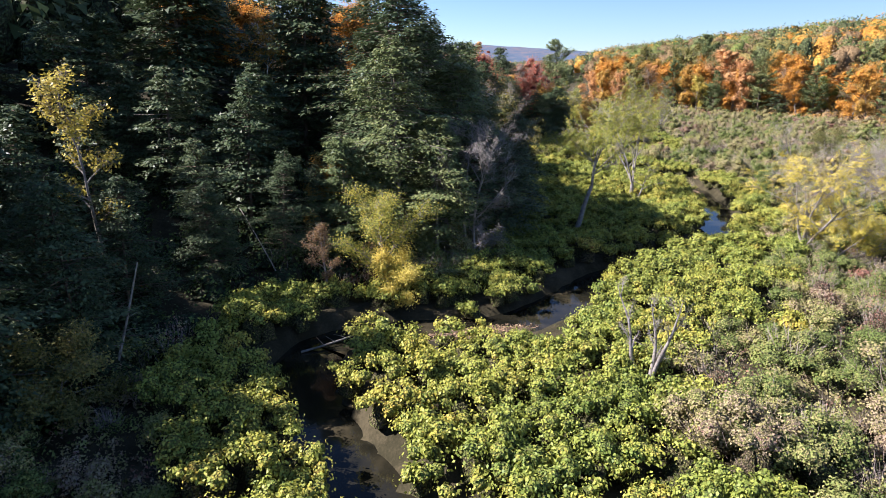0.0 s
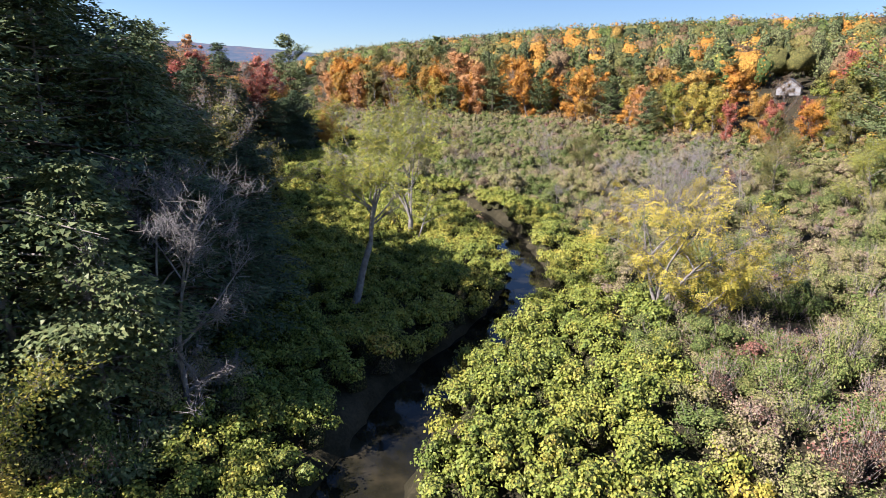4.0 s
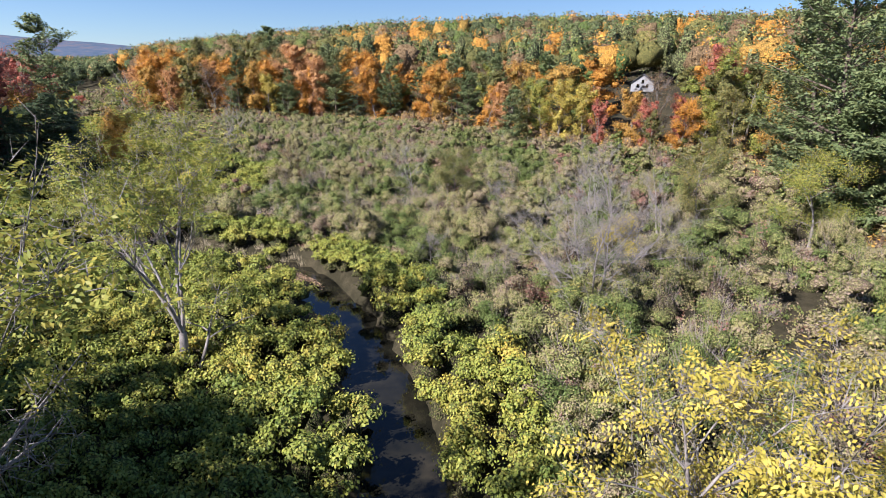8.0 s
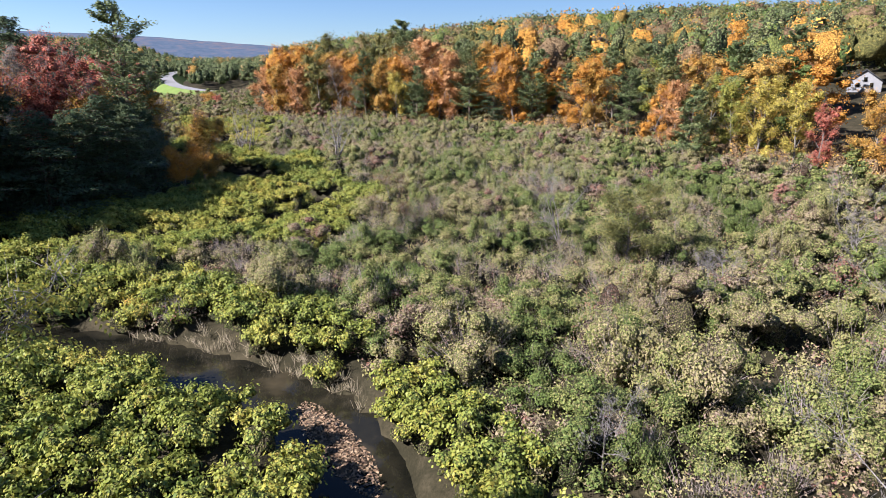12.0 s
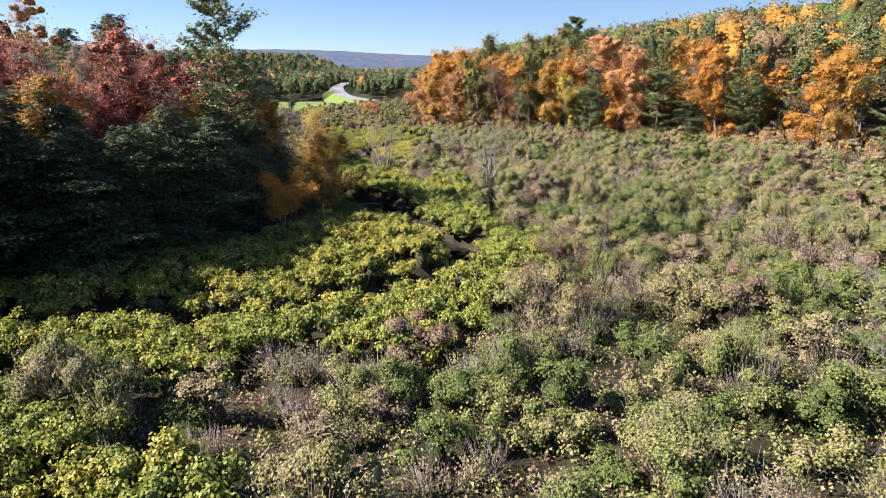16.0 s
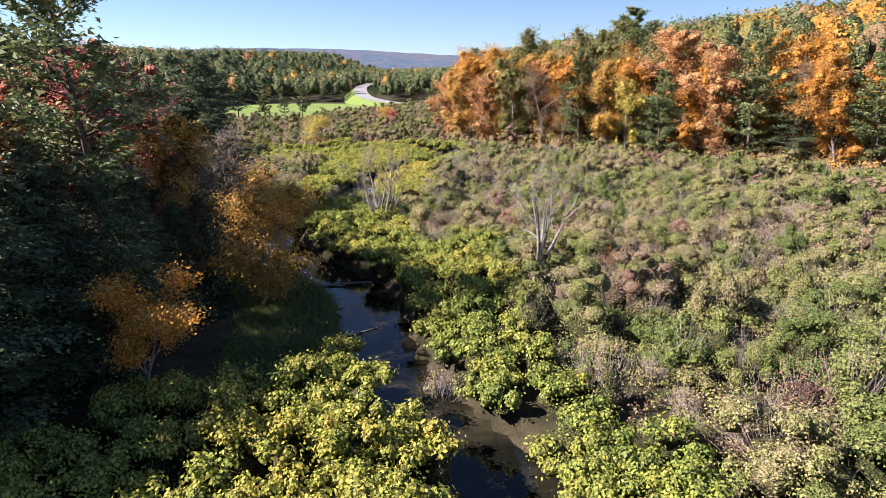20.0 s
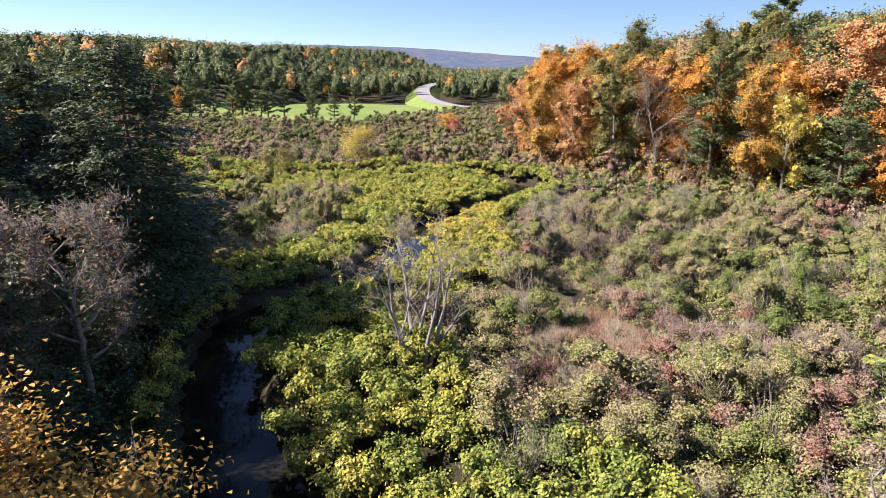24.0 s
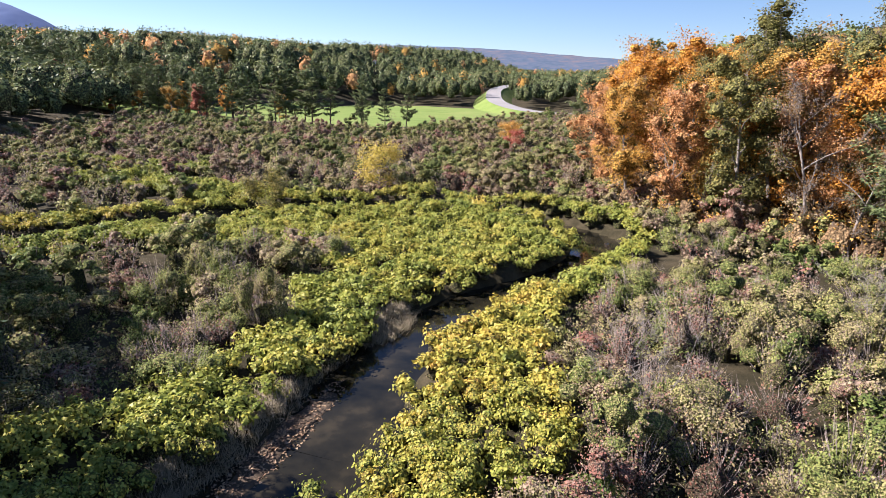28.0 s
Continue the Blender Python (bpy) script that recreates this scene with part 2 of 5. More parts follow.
# dark core colour for the shade inside shrubs, not assigned
HEART = soil_material("inner_shade", [(0.35, (0.02, 0.019, 0.012)), (0.65, (0.07, 0.062, 0.036))], 3.0, 14.0)

# ---------------------------------------------------------------- the lie of the land
CREEK = np.array([(-5, 8), (-7.5, 18), (-12.5, 24), (-16, 28.5), (-16.2, 32.5), (-12.2, 35.9), (-6, 38.3), (-2.2, 44.0), (0.9, 50.7), (6.5, 57.7), (11.7, 66), (13.6, 75), (14.2, 84), (13.3, 92), (11.2, 97.6), (6.6, 101.7), (-0.3, 106.2), (-8, 110.6)], float)
CREEK_ON = np.array([(-14, 113.5), (-20, 117.5), (-20, 123), (-14, 127), (-7, 128.8), (0, 130), (6, 133), (11.3, 138.5), (13, 143.8), (9.4, 149), (5.2, 155), (3.0, 161.3), (0.7, 166.8), (-4.0, 171.9), (-8.2, 176.5), (-12.5, 182.5), (-15.3, 190), (-12.8, 196), (-10.6, 200), (-9.6, 204), (-10.2, 208.5), (-10.9, 213)], float)
CREEK_END = np.array([(-10.1, 219), (-8.5, 225.5), (-4.4, 232.7), (-2, 240), (-2.6, 247.5), (-8, 252.5), (-18, 254), (-30, 250), (-42, 240), (-52, 225), (-58, 212), (-64, 200)], float)
EAST_WOOD = np.array([(75, -60), (68, 30), (60, 60), (60, 78), (74, 95), (86, 110), (90, 125), (83, 145), (77, 165), (73, 190), (66, 212), (56, 224), (44, 232), (32, 238), (20, 245), (6, 256), (-3, 266), (-8, 285), (-14, 320), (-24, 370), (-40, 450), (-60, 540), (-60, 900), (900, 900), (900, -60)], float)
FIELD = np.array([(-340, 352), (-110, 352), (-80, 358), (-62, 388), (-54, 430), (-62, 466), (-92, 500), (-130, 508), (-165, 480), (-176, 390), (-340, 376)], float)
WEST_Y = np.array([-60, 20, 30, 38, 45, 52, 60, 70, 80, 90, 98, 108, 118, 128, 138, 145, 155, 165, 175, 185, 195, 205, 212, 222, 260, 900], float)
WEST_X = np.array([-24, -25, -25, -21, -18, -14, -14, -14, -13, -12, -15, -23, -29, -25, -15, -10, -9, -10, -14, -19, -26, -36, -50, -78, -130, -400], float)


def smooth_line(points, step=1.0):
    """A smooth line through points, with a place every step metres."""
    p = np.vstack([2 * points[0] - points[1], points, 2 * points[-1] - points[-2]])
    out = []
    for a, b, c, d in zip(p, p[1:], p[2:], p[3:]):
        u = np.arange(0, 1, step / max(np.linalg.norm(c - b), step))[:, None]
        out.append(0.5 * (2 * b + (c - a) * u + (2 * a - 5 * b + 4 * c - d) * u**2 + (3 * b - a - 3 * c + d) * u**3))
    return np.vstack(out + [points[-1:]])


CREEK_LINE = smooth_line(np.vstack([CREEK, CREEK_ON, CREEK_END]))


def creek_distance(x, y):
    """Distance to the creek's middle, and the side: +1 to the east of it."""
    shape = np.shape(x)
    p = np.stack([np.ravel(x), np.ravel(y)], 1).astype(float)
    dist, side = np.full(len(p), 1e9), np.ones(len(p))
    a, b = CREEK_LINE[:-1:2], CREEK_LINE[1::2][: len(CREEK_LINE[:-1:2])]
    for s in range(0, len(p), 4000):
        q = p[s : s + 4000]
        d = np.linalg.norm(q[:, None] - a[None], axis=2)
        n = d.argmin(1)
        ab = b[n] - a[n]
        off = q - a[n]
        side[s : s + 4000] = np.sign(ab[:, 1] * off[:, 0] - ab[:, 0] * off[:, 1])
        dist[s : s + 4000] = d[np.arange(len(q)), n]
    return dist.reshape(shape), side.reshape(shape)


def half_width(y):
    """Half the creek's width along its way."""
    return np.interp(y, [0, 25, 36, 46, 60, 88, 96, 108, 116, 132, 141, 150, 165, 196, 204, 214, 236, 250, 262], [1.5, 1.5, 2.0, 1.5, 1.6, 1.6, 2.1, 2.5, 1.4, 1.0, 1.9, 1.8, 2.0, 1.6, 2.9, 2.3, 2.3, 2.6, 1.6])


def hashed(i, j, seed):
    v = np.sin(i * 127.1 + j * 311.7 + seed * 74.7) * 43758.5453
    return v - np.floor(v)


def waves(x, y, size, seed=0):
    """Smooth random heights from 0 to 1 over the plan."""
    x, y = np.asarray(x, float) / size, np.asarray(y, float) / size
    i, j = np.floor(x), np.floor(y)
    u, v = x - i, y - j
    u, v = u * u * (3 - 2 * u), v * v * (3 - 2 * v)
    top = hashed(i, j, seed) * (1 - u) + hashed(i + 1, j, seed) * u
    low = hashed(i, j + 1, seed) * (1 - u) + hashed(i + 1, j + 1, seed) * u
    return top * (1 - v) + low * v


def inside(poly, x, y):
    """Signed distance to a polygon's edge, positive inside."""
    shape = np.shape(x)
    x, y = np.ravel(x).astype(float), np.ravel(y).astype(float)
    dist, within = np.full(len(x), 1e9), np.zeros(len(x), bool)
    for (ax, ay), (bx, by) in zip(poly, np.roll(poly, -1, axis=0)):
        ux, uy = bx - ax, by - ay
        t = np.clip(((x - ax) * ux + (y - ay) * uy) / (ux * ux + uy * uy), 0, 1)
        dist = np.minimum(dist, np.hypot(x - ax - t * ux, y - ay - t * uy))
        if ay != by:
            within ^= ((ay > y) != (by > y)) & (x < ux * (y - ay) / uy + ax)
    return np.where(within, dist, -dist).reshape(shape)


def land(x, y):
    """The height of the ground."""
    x, y = np.asarray(x, float), np.asarray(y, float)
    h = (0.5 * (waves(x, y, 9, 3) - 0.5) + 0.2 * (waves(x, y, 2.5, 4) - 0.5)) * np.interp(y, [270, 290], [1, 0])
    east = inside(EAST_WOOD, x, y)
    h = h + np.interp(east, [0, 5, 60, 85, 150, 250, 350, 700], [0, 0.6, 10, 11.5, 21, 29, 33, 40])
    h = h + np.interp(y, [290, 420], [0, 4]) * np.interp(east, [12, 70], [0, 1])
    west = np.interp(y, WEST_Y, WEST_X) - x
    h = h + np.interp(west, [0, 4, 30, 70, 200], [0, 1.0, 11, 22, 30]) * np.interp(y, [95, 130, 190, 260], [1, 0.42, 0.42, 0.25])
    h = h + np.interp(y, [355, 400, 470, 640], [0, 9, 18, 20]) * np.interp(x, [-215, -160], [1, 0])
    h = h + np.interp(y, [510, 600, 900], [0, 4, 11]) * np.interp(x, [-95, -60, 60, 200], [1, 1, 1, 0])
    near = np.abs(x) < 110
    dist = np.full(x.shape, 99.0)
    dist[near] = creek_distance(x[near], y[near])[0]
    u = np.clip((dist - half_width(y) + 0.2) / 1.15, 0, 1)
    return h * u + (-1.55) * (1 - u * u * (3 - 2 * u)) * (dist < 5)


def mesh_object(name, verts, faces, material, parent=None, label="", tone=None):
    """One mesh object out of arrays; faces is an array (n, 3) or (n, 4)."""
    me = bpy.data.meshes.new(name)
    verts, faces = np.asarray(verts, np.float32).reshape(-1, 3), np.asarray(faces, np.int32)
    me.vertices.add(len(verts))
    me.vertices.foreach_set("co", verts.ravel())
    me.loops.add(faces.size)
    me.loops.foreach_set("vertex_index", faces.ravel())
    me.polygons.add(len(faces))
    me.polygons.foreach_set("loop_start", np.arange(0, faces.size, faces.shape[1], dtype=np.int32))
    if tone is not None:
        me.attributes.new("tone", "FLOAT", "POINT").data.foreach_set("value", np.asarray(tone, np.float32))
    me.update(calc_edges=True)
    me.materials.append(material)
    ob = new(name, me)
    ob.parent = parent
    if label:
        tagged(ob, label)
    return ob


def sheet(name, xs, ys, height, material):
    x, y = np.meshgrid(xs, ys)
    z = height(x, y)
    n, m = len(xs), len(ys)
    k = (np.arange(m - 1)[:, None] * n + np.arange(n - 1)[None]).ravel()
    ob = mesh_object(name, np.stack([x, y, z], -1), np.stack([k, k + 1, k + n + 1, k + n], 1), material)
    ob.data.shade_smooth()
    return ob


far = np.r_[np.arange(6, 200, 8.0), 220, 250, 290, 340, 420, 520, 700, 1000, 1500, 2600, 4200]
ground = sheet("ground", np.r_[-70 - far[::-1], np.arange(-70, 100, 1.0), 100 + far], np.r_[-20 - far[::-1], np.arange(-20, 300, 1.0), 300 + far], land, SOIL)
tagged(ground, "dark brown damp valley soil under the thickets", "ground", kind="structure")


def ribbon(name, line, width, lift, material, level=None):
    tang = np.gradient(line, axis=0)
    tang /= np.linalg.norm(tang, axis=1)[:, None]
    side = np.stack([-tang[:, 1], tang[:, 0]], 1)
    cols = [line + side * w for w in (-width, -width / 3, width / 3, width)]
    p = np.stack(cols, 1)
    z = np.full(p.shape[:2], level) if level is not None else land(p[..., 0], p[..., 1]) + lift
    n = len(line)
    k = (np.arange(n - 1)[:, None] * 4 + np.arange(3)[None]).ravel()
    return mesh_object(name, np.concatenate([p, z[..., None]], -1), np.stack([k, k + 1, k + 5, k + 4], 1), material)


water = ribbon("water", CREEK_LINE, 3.8, 0, WATER, level=-0.82)
tagged(water, "slow shallow brown creek water reflecting the sky", "creek", kind="structure")

# ---------------------------------------------------------------- plants
RNG = np.random.default_rng(7)


def unit(v):
    return v / np.maximum(np.linalg.norm(v, axis=-1, keepdims=True), 1e-9)


def leaf_quads(at, facing, length, width, rng, fold=0.18, along=None):
    """A kite-shaped folded leaf at each place, facing that way."""
    n = len(at)
    facing = unit(facing)
    if along is None:
        along = rng.normal(size=(n, 3))
    along = unit(along - facing * (along * facing).sum(1, keepdims=True))
    across = np.cross(facing, along)
    length, width = np.broadcast_to(length, n)[:, None], np.broadcast_to(width, n)[:, None]
    root = at - along * length * 0.5
    tip = at + along * length * 0.5 - facing * length * fold
    left = at + across * width * 0.5 - facing * length * fold * 0.4 - along * length * 0.08
    right = at - across * width * 0.5 - facing * length * fold * 0.4 - along * length * 0.08
    verts = np.stack([root, right, tip, left], 1).reshape(-1, 3)
    return verts, np.arange(4 * n).reshape(-1, 4)


def leaf_tris(at, facing, length, width, rng, along=None):
    """A small pointed leaf at each place, one crooked triangle."""
    n = len(at)
    facing = unit(facing)
    if along is None:
        along = rng.normal(size=(n, 3))
    along = unit(along - facing * (along * facing).sum(1, keepdims=True))
    across = np.cross(facing, along)
    length, width = np.broadcast_to(length, n)[:, None], np.broadcast_to(width, n)[:, None]
    root = at - along * length * 0.45 + across * width * 0.35
    tip = at + along * length * 0.6
    side = at - along * length * 0.15 - across * width * 0.7
    return np.stack([root, side, tip], 1).reshape(-1, 3), np.arange(3 * n).reshape(-1, 3)


def stick_tris(base, tip, radius, rng):
    """Three-sided tapered sticks."""
    n = len(base)
    axis = unit(tip - base)
    side = unit(np.cross(axis, rng.normal(size=(n, 3))))
    other = np.cross(axis, side)
    r = np.broadcast_to(radius, n)[:, None]
    a, b, c = base + side * r, base + (-0.5 * side + 0.87 * other) * r, base + (-0.5 * side - 0.87 * other) * r
    verts = np.stack([a, b, c, tip], 1).reshape(-1, 3)
    k = np.arange(n)[:, None] * 4
    return verts, np.concatenate([k + [0, 1, 3], k + [1, 2, 3], k + [2, 0, 3]], 0)


def tubes(paths, sides=6):
    """Round tapered limbs: each path is (points, radii)."""
    verts, faces, base = [], [], 0
    ring = np.linspace(0, 2 * np.pi, sides, endpoint=False)
    for points, radii in paths:
        points = np.asarray(points, float)
        tang = unit(np.gradient(points, axis=0))
        ref = np.where(np.abs(tang[:, 2:3]) > 0.9, [[1.0, 0, 0]], [[0, 0, 1.0]])
        u = unit(np.cross(tang, ref))
        v = np.cross(tang, u)
        r = np.asarray(radii, float)[:, None, None]
        verts.append((points[:, None] + r * (np.cos(ring)[None, :, None] * u[:, None] + np.sin(ring)[None, :, None] * v[:, None])).reshape(-1, 3))
        k = base + np.arange(len(points) - 1)[:, None] * sides
        i, j = np.arange(sides), (np.arange(sides) + 1) % sides
        faces.append(np.stack([k + i, k + j, k + sides + j, k + sides + i], -1).reshape(-1, 4))
        base += len(points) * sides
    return np.vstack(verts), np.vstack(faces)


def bent(start, direction, length, steps, rng, wander=0.12, lift=0.0):
    """A crooked line."""
    p, d, out = np.array(start, float), unit(np.array(direction, float)), []
    for _ in range(steps + 1):
        out.append(p.copy())
        d = unit(d + rng.normal(size=3) * wander + np.array([0, 0, lift]))
        p = p + d * length / steps
    return np.array(out)


def thing(name, place, label, category, group="", turn=0.0, kind=""):
    ob = new(name)
    ob.empty_display_size = 0.3
    ob.matrix_basis = pose(*place, 0, 0, turn)
    return tagged(ob, label, category, group, kind)


def broadleaf(name, place, height, spread, colour, label, seed, leaves=2200, leaf=0.28, bark=None, clear=0.25, stems=1, lean=(0, 0), limbs=9, fine=3, trunk_r=None, turn=0.0, group="", twigs=1.0, upright=0.45, category="tree", clumps=0, clump=0.1, sides=6, compound=0, splay=0.28, fork=0.0, leaf_from=0.0):
    """A broadleaved tree: trunk and limbs, twigs, and a crown of single leaves."""
    rng = np.random.default_rng(seed)
    top = thing(name, place, label, category, group, turn)
    trunk_r = trunk_r or height * 0.016
    paths, tips = [], []
    foot = np.zeros(3)
    if fork:
        bole = bent((0, 0, -0.15), (lean[0], lean[1], 1.0), height * fork, 5, rng, 0.05)
        paths.append((bole, np.linspace(1.35, 0.8, 6) * trunk_r))
        foot = bole[-1] - np.array([0, 0, 0.02])
    for s in range(stems):
        away = rng.uniform(0, 2 * np.pi)
        d = np.array([lean[0] + (stems > 1) * splay * math.cos(away), lean[1] + (stems > 1) * splay * math.sin(away), 1.0])
        start = foot if fork else np.array([0.12 * stems * math.cos(away), 0.12 * stems * math.sin(away), -0.15])
        trunk = bent(start, d, height * (0.86 - fork) * np.linalg.norm(d) * rng.uniform(0.85, 1.0), 9, rng, 0.07)
        tr = np.linspace(1, 0.16, 10) ** 1.1 * trunk_r / math.sqrt(stems)
        tr[0] *= 1.0 if fork else 1.35
        paths.append((trunk, tr))
        for n in range(max(3, limbs // stems)):
            f = clear + (1 - clear) * (n + rng.uniform(0, 0.9)) / max(3, limbs // stems)
            at = trunk[min(int(f * 9), 8)] * (1 - (f * 9) % 1) + trunk[min(int(f * 9) + 1, 9)] * ((f * 9) % 1)
            a = n * 2.4 + rng.uniform(-0.5, 0.5) + s
            reach = spread * 0.55 * (1.0 - 0.55 * abs(f - 0.55) / 0.5) * rng.uniform(0.7, 1.15)
            limb = bent(at, (math.cos(a), math.sin(a), upright + 0.5 * f), reach * 1.15, 5, rng, 0.16, 0.03)
            r0 = tr[min(int(f * 9), 9)] * 0.6
            paths.append((limb, np.linspace(r0, r0 * 0.2, 6)))
            for m in range(fine):
                g = rng.uniform(0.35, 1.0)
                at2 = limb[min(int(g * 5), 5)]
                sub = bent(at2, unit(limb[-1] - limb[0]) + rng.normal(size=3) * 0.55 + (0, 0, 0.15), reach * rng.uniform(0.3, 0.6), 3, rng, 0.2, 0.04)
                paths.append((sub, np.linspace(r0 * 0.35, r0 * 0.1, 4)))
                tips += list(sub[1:])
            tips += list(limb[3:])
        tips += list(trunk[-3:])
    v, f = tubes(paths, sides)
    part = mesh_object("trunk", v, f, bark or BARK, top)
    part.data.shade_smooth()
    tips = np.array(tips)
    count = int(len(tips) * 5 * twigs)
    if count:
        base = tips[rng.integers(0, len(tips), count)] + rng.normal(size=(count, 3)) * 0.1
        tip = base + unit(rng.normal(size=(count, 3)) + (0, 0, 0.5) + 0.5 * unit(base - tips.mean(0))) * rng.uniform(0.3, 0.9, (count, 1)) * spread * 0.12
        v, f = stick_tris(base, tip, 0.008 * max(height / 9, 0.8), rng)
        tagged(mesh_object("twig", v, f, bark or BARK, top), kind="stuff")
    if clumps:
        where = tips[rng.integers(0, len(tips), clumps)] + rng.normal(size=(clumps, 3)) * spread * 0.03
        r = spread * clump * rng.uniform(0.6, 1.3, (clumps, 1)) * np.array([1, 1, 0.75])
        v, f, per = lumps(where, r, rng)
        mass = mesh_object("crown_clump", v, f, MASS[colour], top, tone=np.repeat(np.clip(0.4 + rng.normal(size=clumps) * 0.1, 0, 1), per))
        mass.data.shade_smooth()
        tagged(mass, kind="stuff")
    if leaves:
        sprigs = leaves // compound if compound else leaves
        leafy = tips[tips[:, 2] > leaf_from * height]
        at = leafy[rng.integers(0, len(leafy), sprigs)] + rng.normal(size=(sprigs, 3)) * spread * (np.array([0.032, 0.032, 0.026]) if compound else np.array([0.062, 0.062, 0.045]))
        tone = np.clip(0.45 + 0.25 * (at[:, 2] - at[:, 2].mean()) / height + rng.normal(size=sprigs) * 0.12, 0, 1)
        face = rng.normal(size=(sprigs, 3)) * 0.6 + unit(at - tips.mean(0)) * 0.5 + (0, 0, 0.7)
        if compound:
            out = unit(rng.normal(size=(sprigs, 3)) * 0.6 + unit(at - tips.mean(0)) * 0.7 + (0, 0, -0.25))
            step = np.tile(np.arange(compound), sprigs)
            at, face, tone, out = (np.repeat(q, compound, 0) for q in (at, face, tone, out))
            cross = unit(np.cross(out, face)) * np.where(step % 2, 1, -1)[:, None]
            at = at + out * (step * leaf * 0.42)[:, None] + cross * leaf * 0.55
            face = face + rng.normal(size=face.shape) * 0.25
            v, f = leaf_quads(at, face, rng.uniform(0.8, 1.2, len(at)) * leaf, 0.5 * leaf, rng, 0.2, cross + 0.5 * out)
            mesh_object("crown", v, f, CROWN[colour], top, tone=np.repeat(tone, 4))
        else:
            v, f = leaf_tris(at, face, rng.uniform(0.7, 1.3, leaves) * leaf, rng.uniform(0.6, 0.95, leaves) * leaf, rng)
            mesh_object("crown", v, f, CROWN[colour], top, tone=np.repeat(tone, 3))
    return top


def conifer(name, place, height, spread, label, seed, sprays=2500, spray=0.5, kind="pine", clear=0.15, turn=0.0, group="", bark=None, dead=0.0, gap=None, needle=None):
    """A pine (open, upswept whorls) or hemlock (dense, drooping) with flat sprays of needles."""
    rng = np.random.default_rng(seed)
    top = thing(name, place, label, "tree", group, turn)
    trunk = bent((0, 0, -0.2), (rng.normal() * 0.02, rng.normal() * 0.02, 1), height, 10, rng, 0.015)
    paths = [(trunk, np.linspace(1.1, 0.06, 11) * height * 0.013)]
    gap = gap or (0.85 if kind == "pine" else 0.5)
    at, along, rel = [], [], []
    lobes = rng.uniform(0, 6.3, 3)
    z, n = height * clear, 0
    bare = []
    while z < height * 0.985:
        f = (z / height - clear) / (1 - clear)
        if kind == "pine":
            reach = spread * 0.5 * (min(1, 0.6 + 1.5 * f) * (1 - f) ** 0.55 * 1.2 + 0.06)
        else:
            reach = spread * 0.5 * ((1 - f) ** 0.5 * min(1, 0.65 + f) * 1.1 + 0.05)
        for b in range(rng.integers(3, 6) if kind == "pine" else rng.integers(4, 7)):
            a = n * 1.1 + b * 2 * np.pi / 4.5 + rng.uniform(-0.4, 0.4)
            lobe = 1 + 0.32 * math.sin(z * 1.1 + lobes[0] + 2 * math.sin(a + lobes[1])) + 0.16 * math.sin(2 * a + lobes[2])
            length = max(0.35, reach * rng.uniform(0.55, 1.2) * lobe)
            rise = (0.15 + 0.5 * f) if kind == "pine" else (0.12 * f + 0.05)
            p0 = np.array([trunk[min(int(z / height * 10), 10), 0], trunk[min(int(z / height * 10), 10), 1], z])
            if rng.uniform() < dead * (1 - f):
                bare.append((p0, p0 + np.array([math.cos(a), math.sin(a), 0.05]) * length * 0.8))
                continue
            line = bent(p0, (math.cos(a), math.sin(a), rise), length, 4, rng, 0.07, 0.05 if kind == "pine" else -0.07)
            paths.append((line[[0, 2, 4]], np.array([0.03, 0.02, 0.006]) * (0.6 + length / 3)))
            at.append(line), along.append(np.array([math.cos(a), math.sin(a), 0])), rel.append(length)
        z += gap * rng.uniform(0.7, 1.3) * (1 if f < 0.8 else 0.6)
        n += 1
    v, f = tubes(paths[:1], 7)
    mesh_object("trunk", v, f, bark or BARK, top)
    v, f = tubes(paths[1:], 4)
    tagged(mesh_object("branch", v, f, bark or BARK, top), kind="stuff")
    if bare:
        v, f = stick_tris(np.array([b[0] for b in bare]), np.array([b[1] for b in bare]), 0.03, rng)
        tagged(mesh_object("dead_branch", v, f, GREY_BARK, top), "bare grey dead lower branches", kind="stuff")
    rel = np.array(rel)
    pick = rng.choice(len(at), sprays, p=rel / rel.sum())
    lines, outs = np.array(at)[pick], np.array(along)[pick]
    g = rng.uniform(0.25, 1.0, sprays) ** 0.7 * 4
    i = np.minimum(g.astype(int), 3)
    where = lines[np.arange(sprays), i] * (1 - (g - i))[:, None] + lines[np.arange(sprays), i + 1] * (g - i)[:, None]
    wide = np.stack([-outs[:, 1], outs[:, 0], np.zeros(sprays)], 1)
    off = rng.normal(size=sprays) * (0.16 if kind == "pine" else 0.2) * rel[pick]
    where = where + wide * off[:, None] + rng.normal(size=(sprays, 3)) * 0.08
    where[:, 2] += rng.normal(size=sprays) * (0.16 if kind == "pine" else 0.1) - (0 if kind == "pine" else 0.05 * np.abs(off))
    up = rng.normal(size=(sprays, 3)) * (0.55 if kind == "pine" else 0.35) + (0, 0, 1) + outs * 0.3
    toward = outs + wide * np.sign(off)[:, None] * 0.8 + (0, 0, 0.25 if kind == "pine" else -0.25) + rng.normal(size=(sprays, 3)) * 0.3
    size = spray * rng.uniform(0.6, 1.35, sprays)
    v, f = leaf_tris(where, up, size, size * (0.55 if kind == "pine" else 0.6), rng, toward)
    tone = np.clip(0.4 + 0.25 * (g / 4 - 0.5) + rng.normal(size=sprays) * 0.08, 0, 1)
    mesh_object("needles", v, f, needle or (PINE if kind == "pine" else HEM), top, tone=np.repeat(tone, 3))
    return top


def on_land(x, y, sink=0.0):
    return (x, y, float(land(np.array([x]), np.array([y]))[0]) - sink)


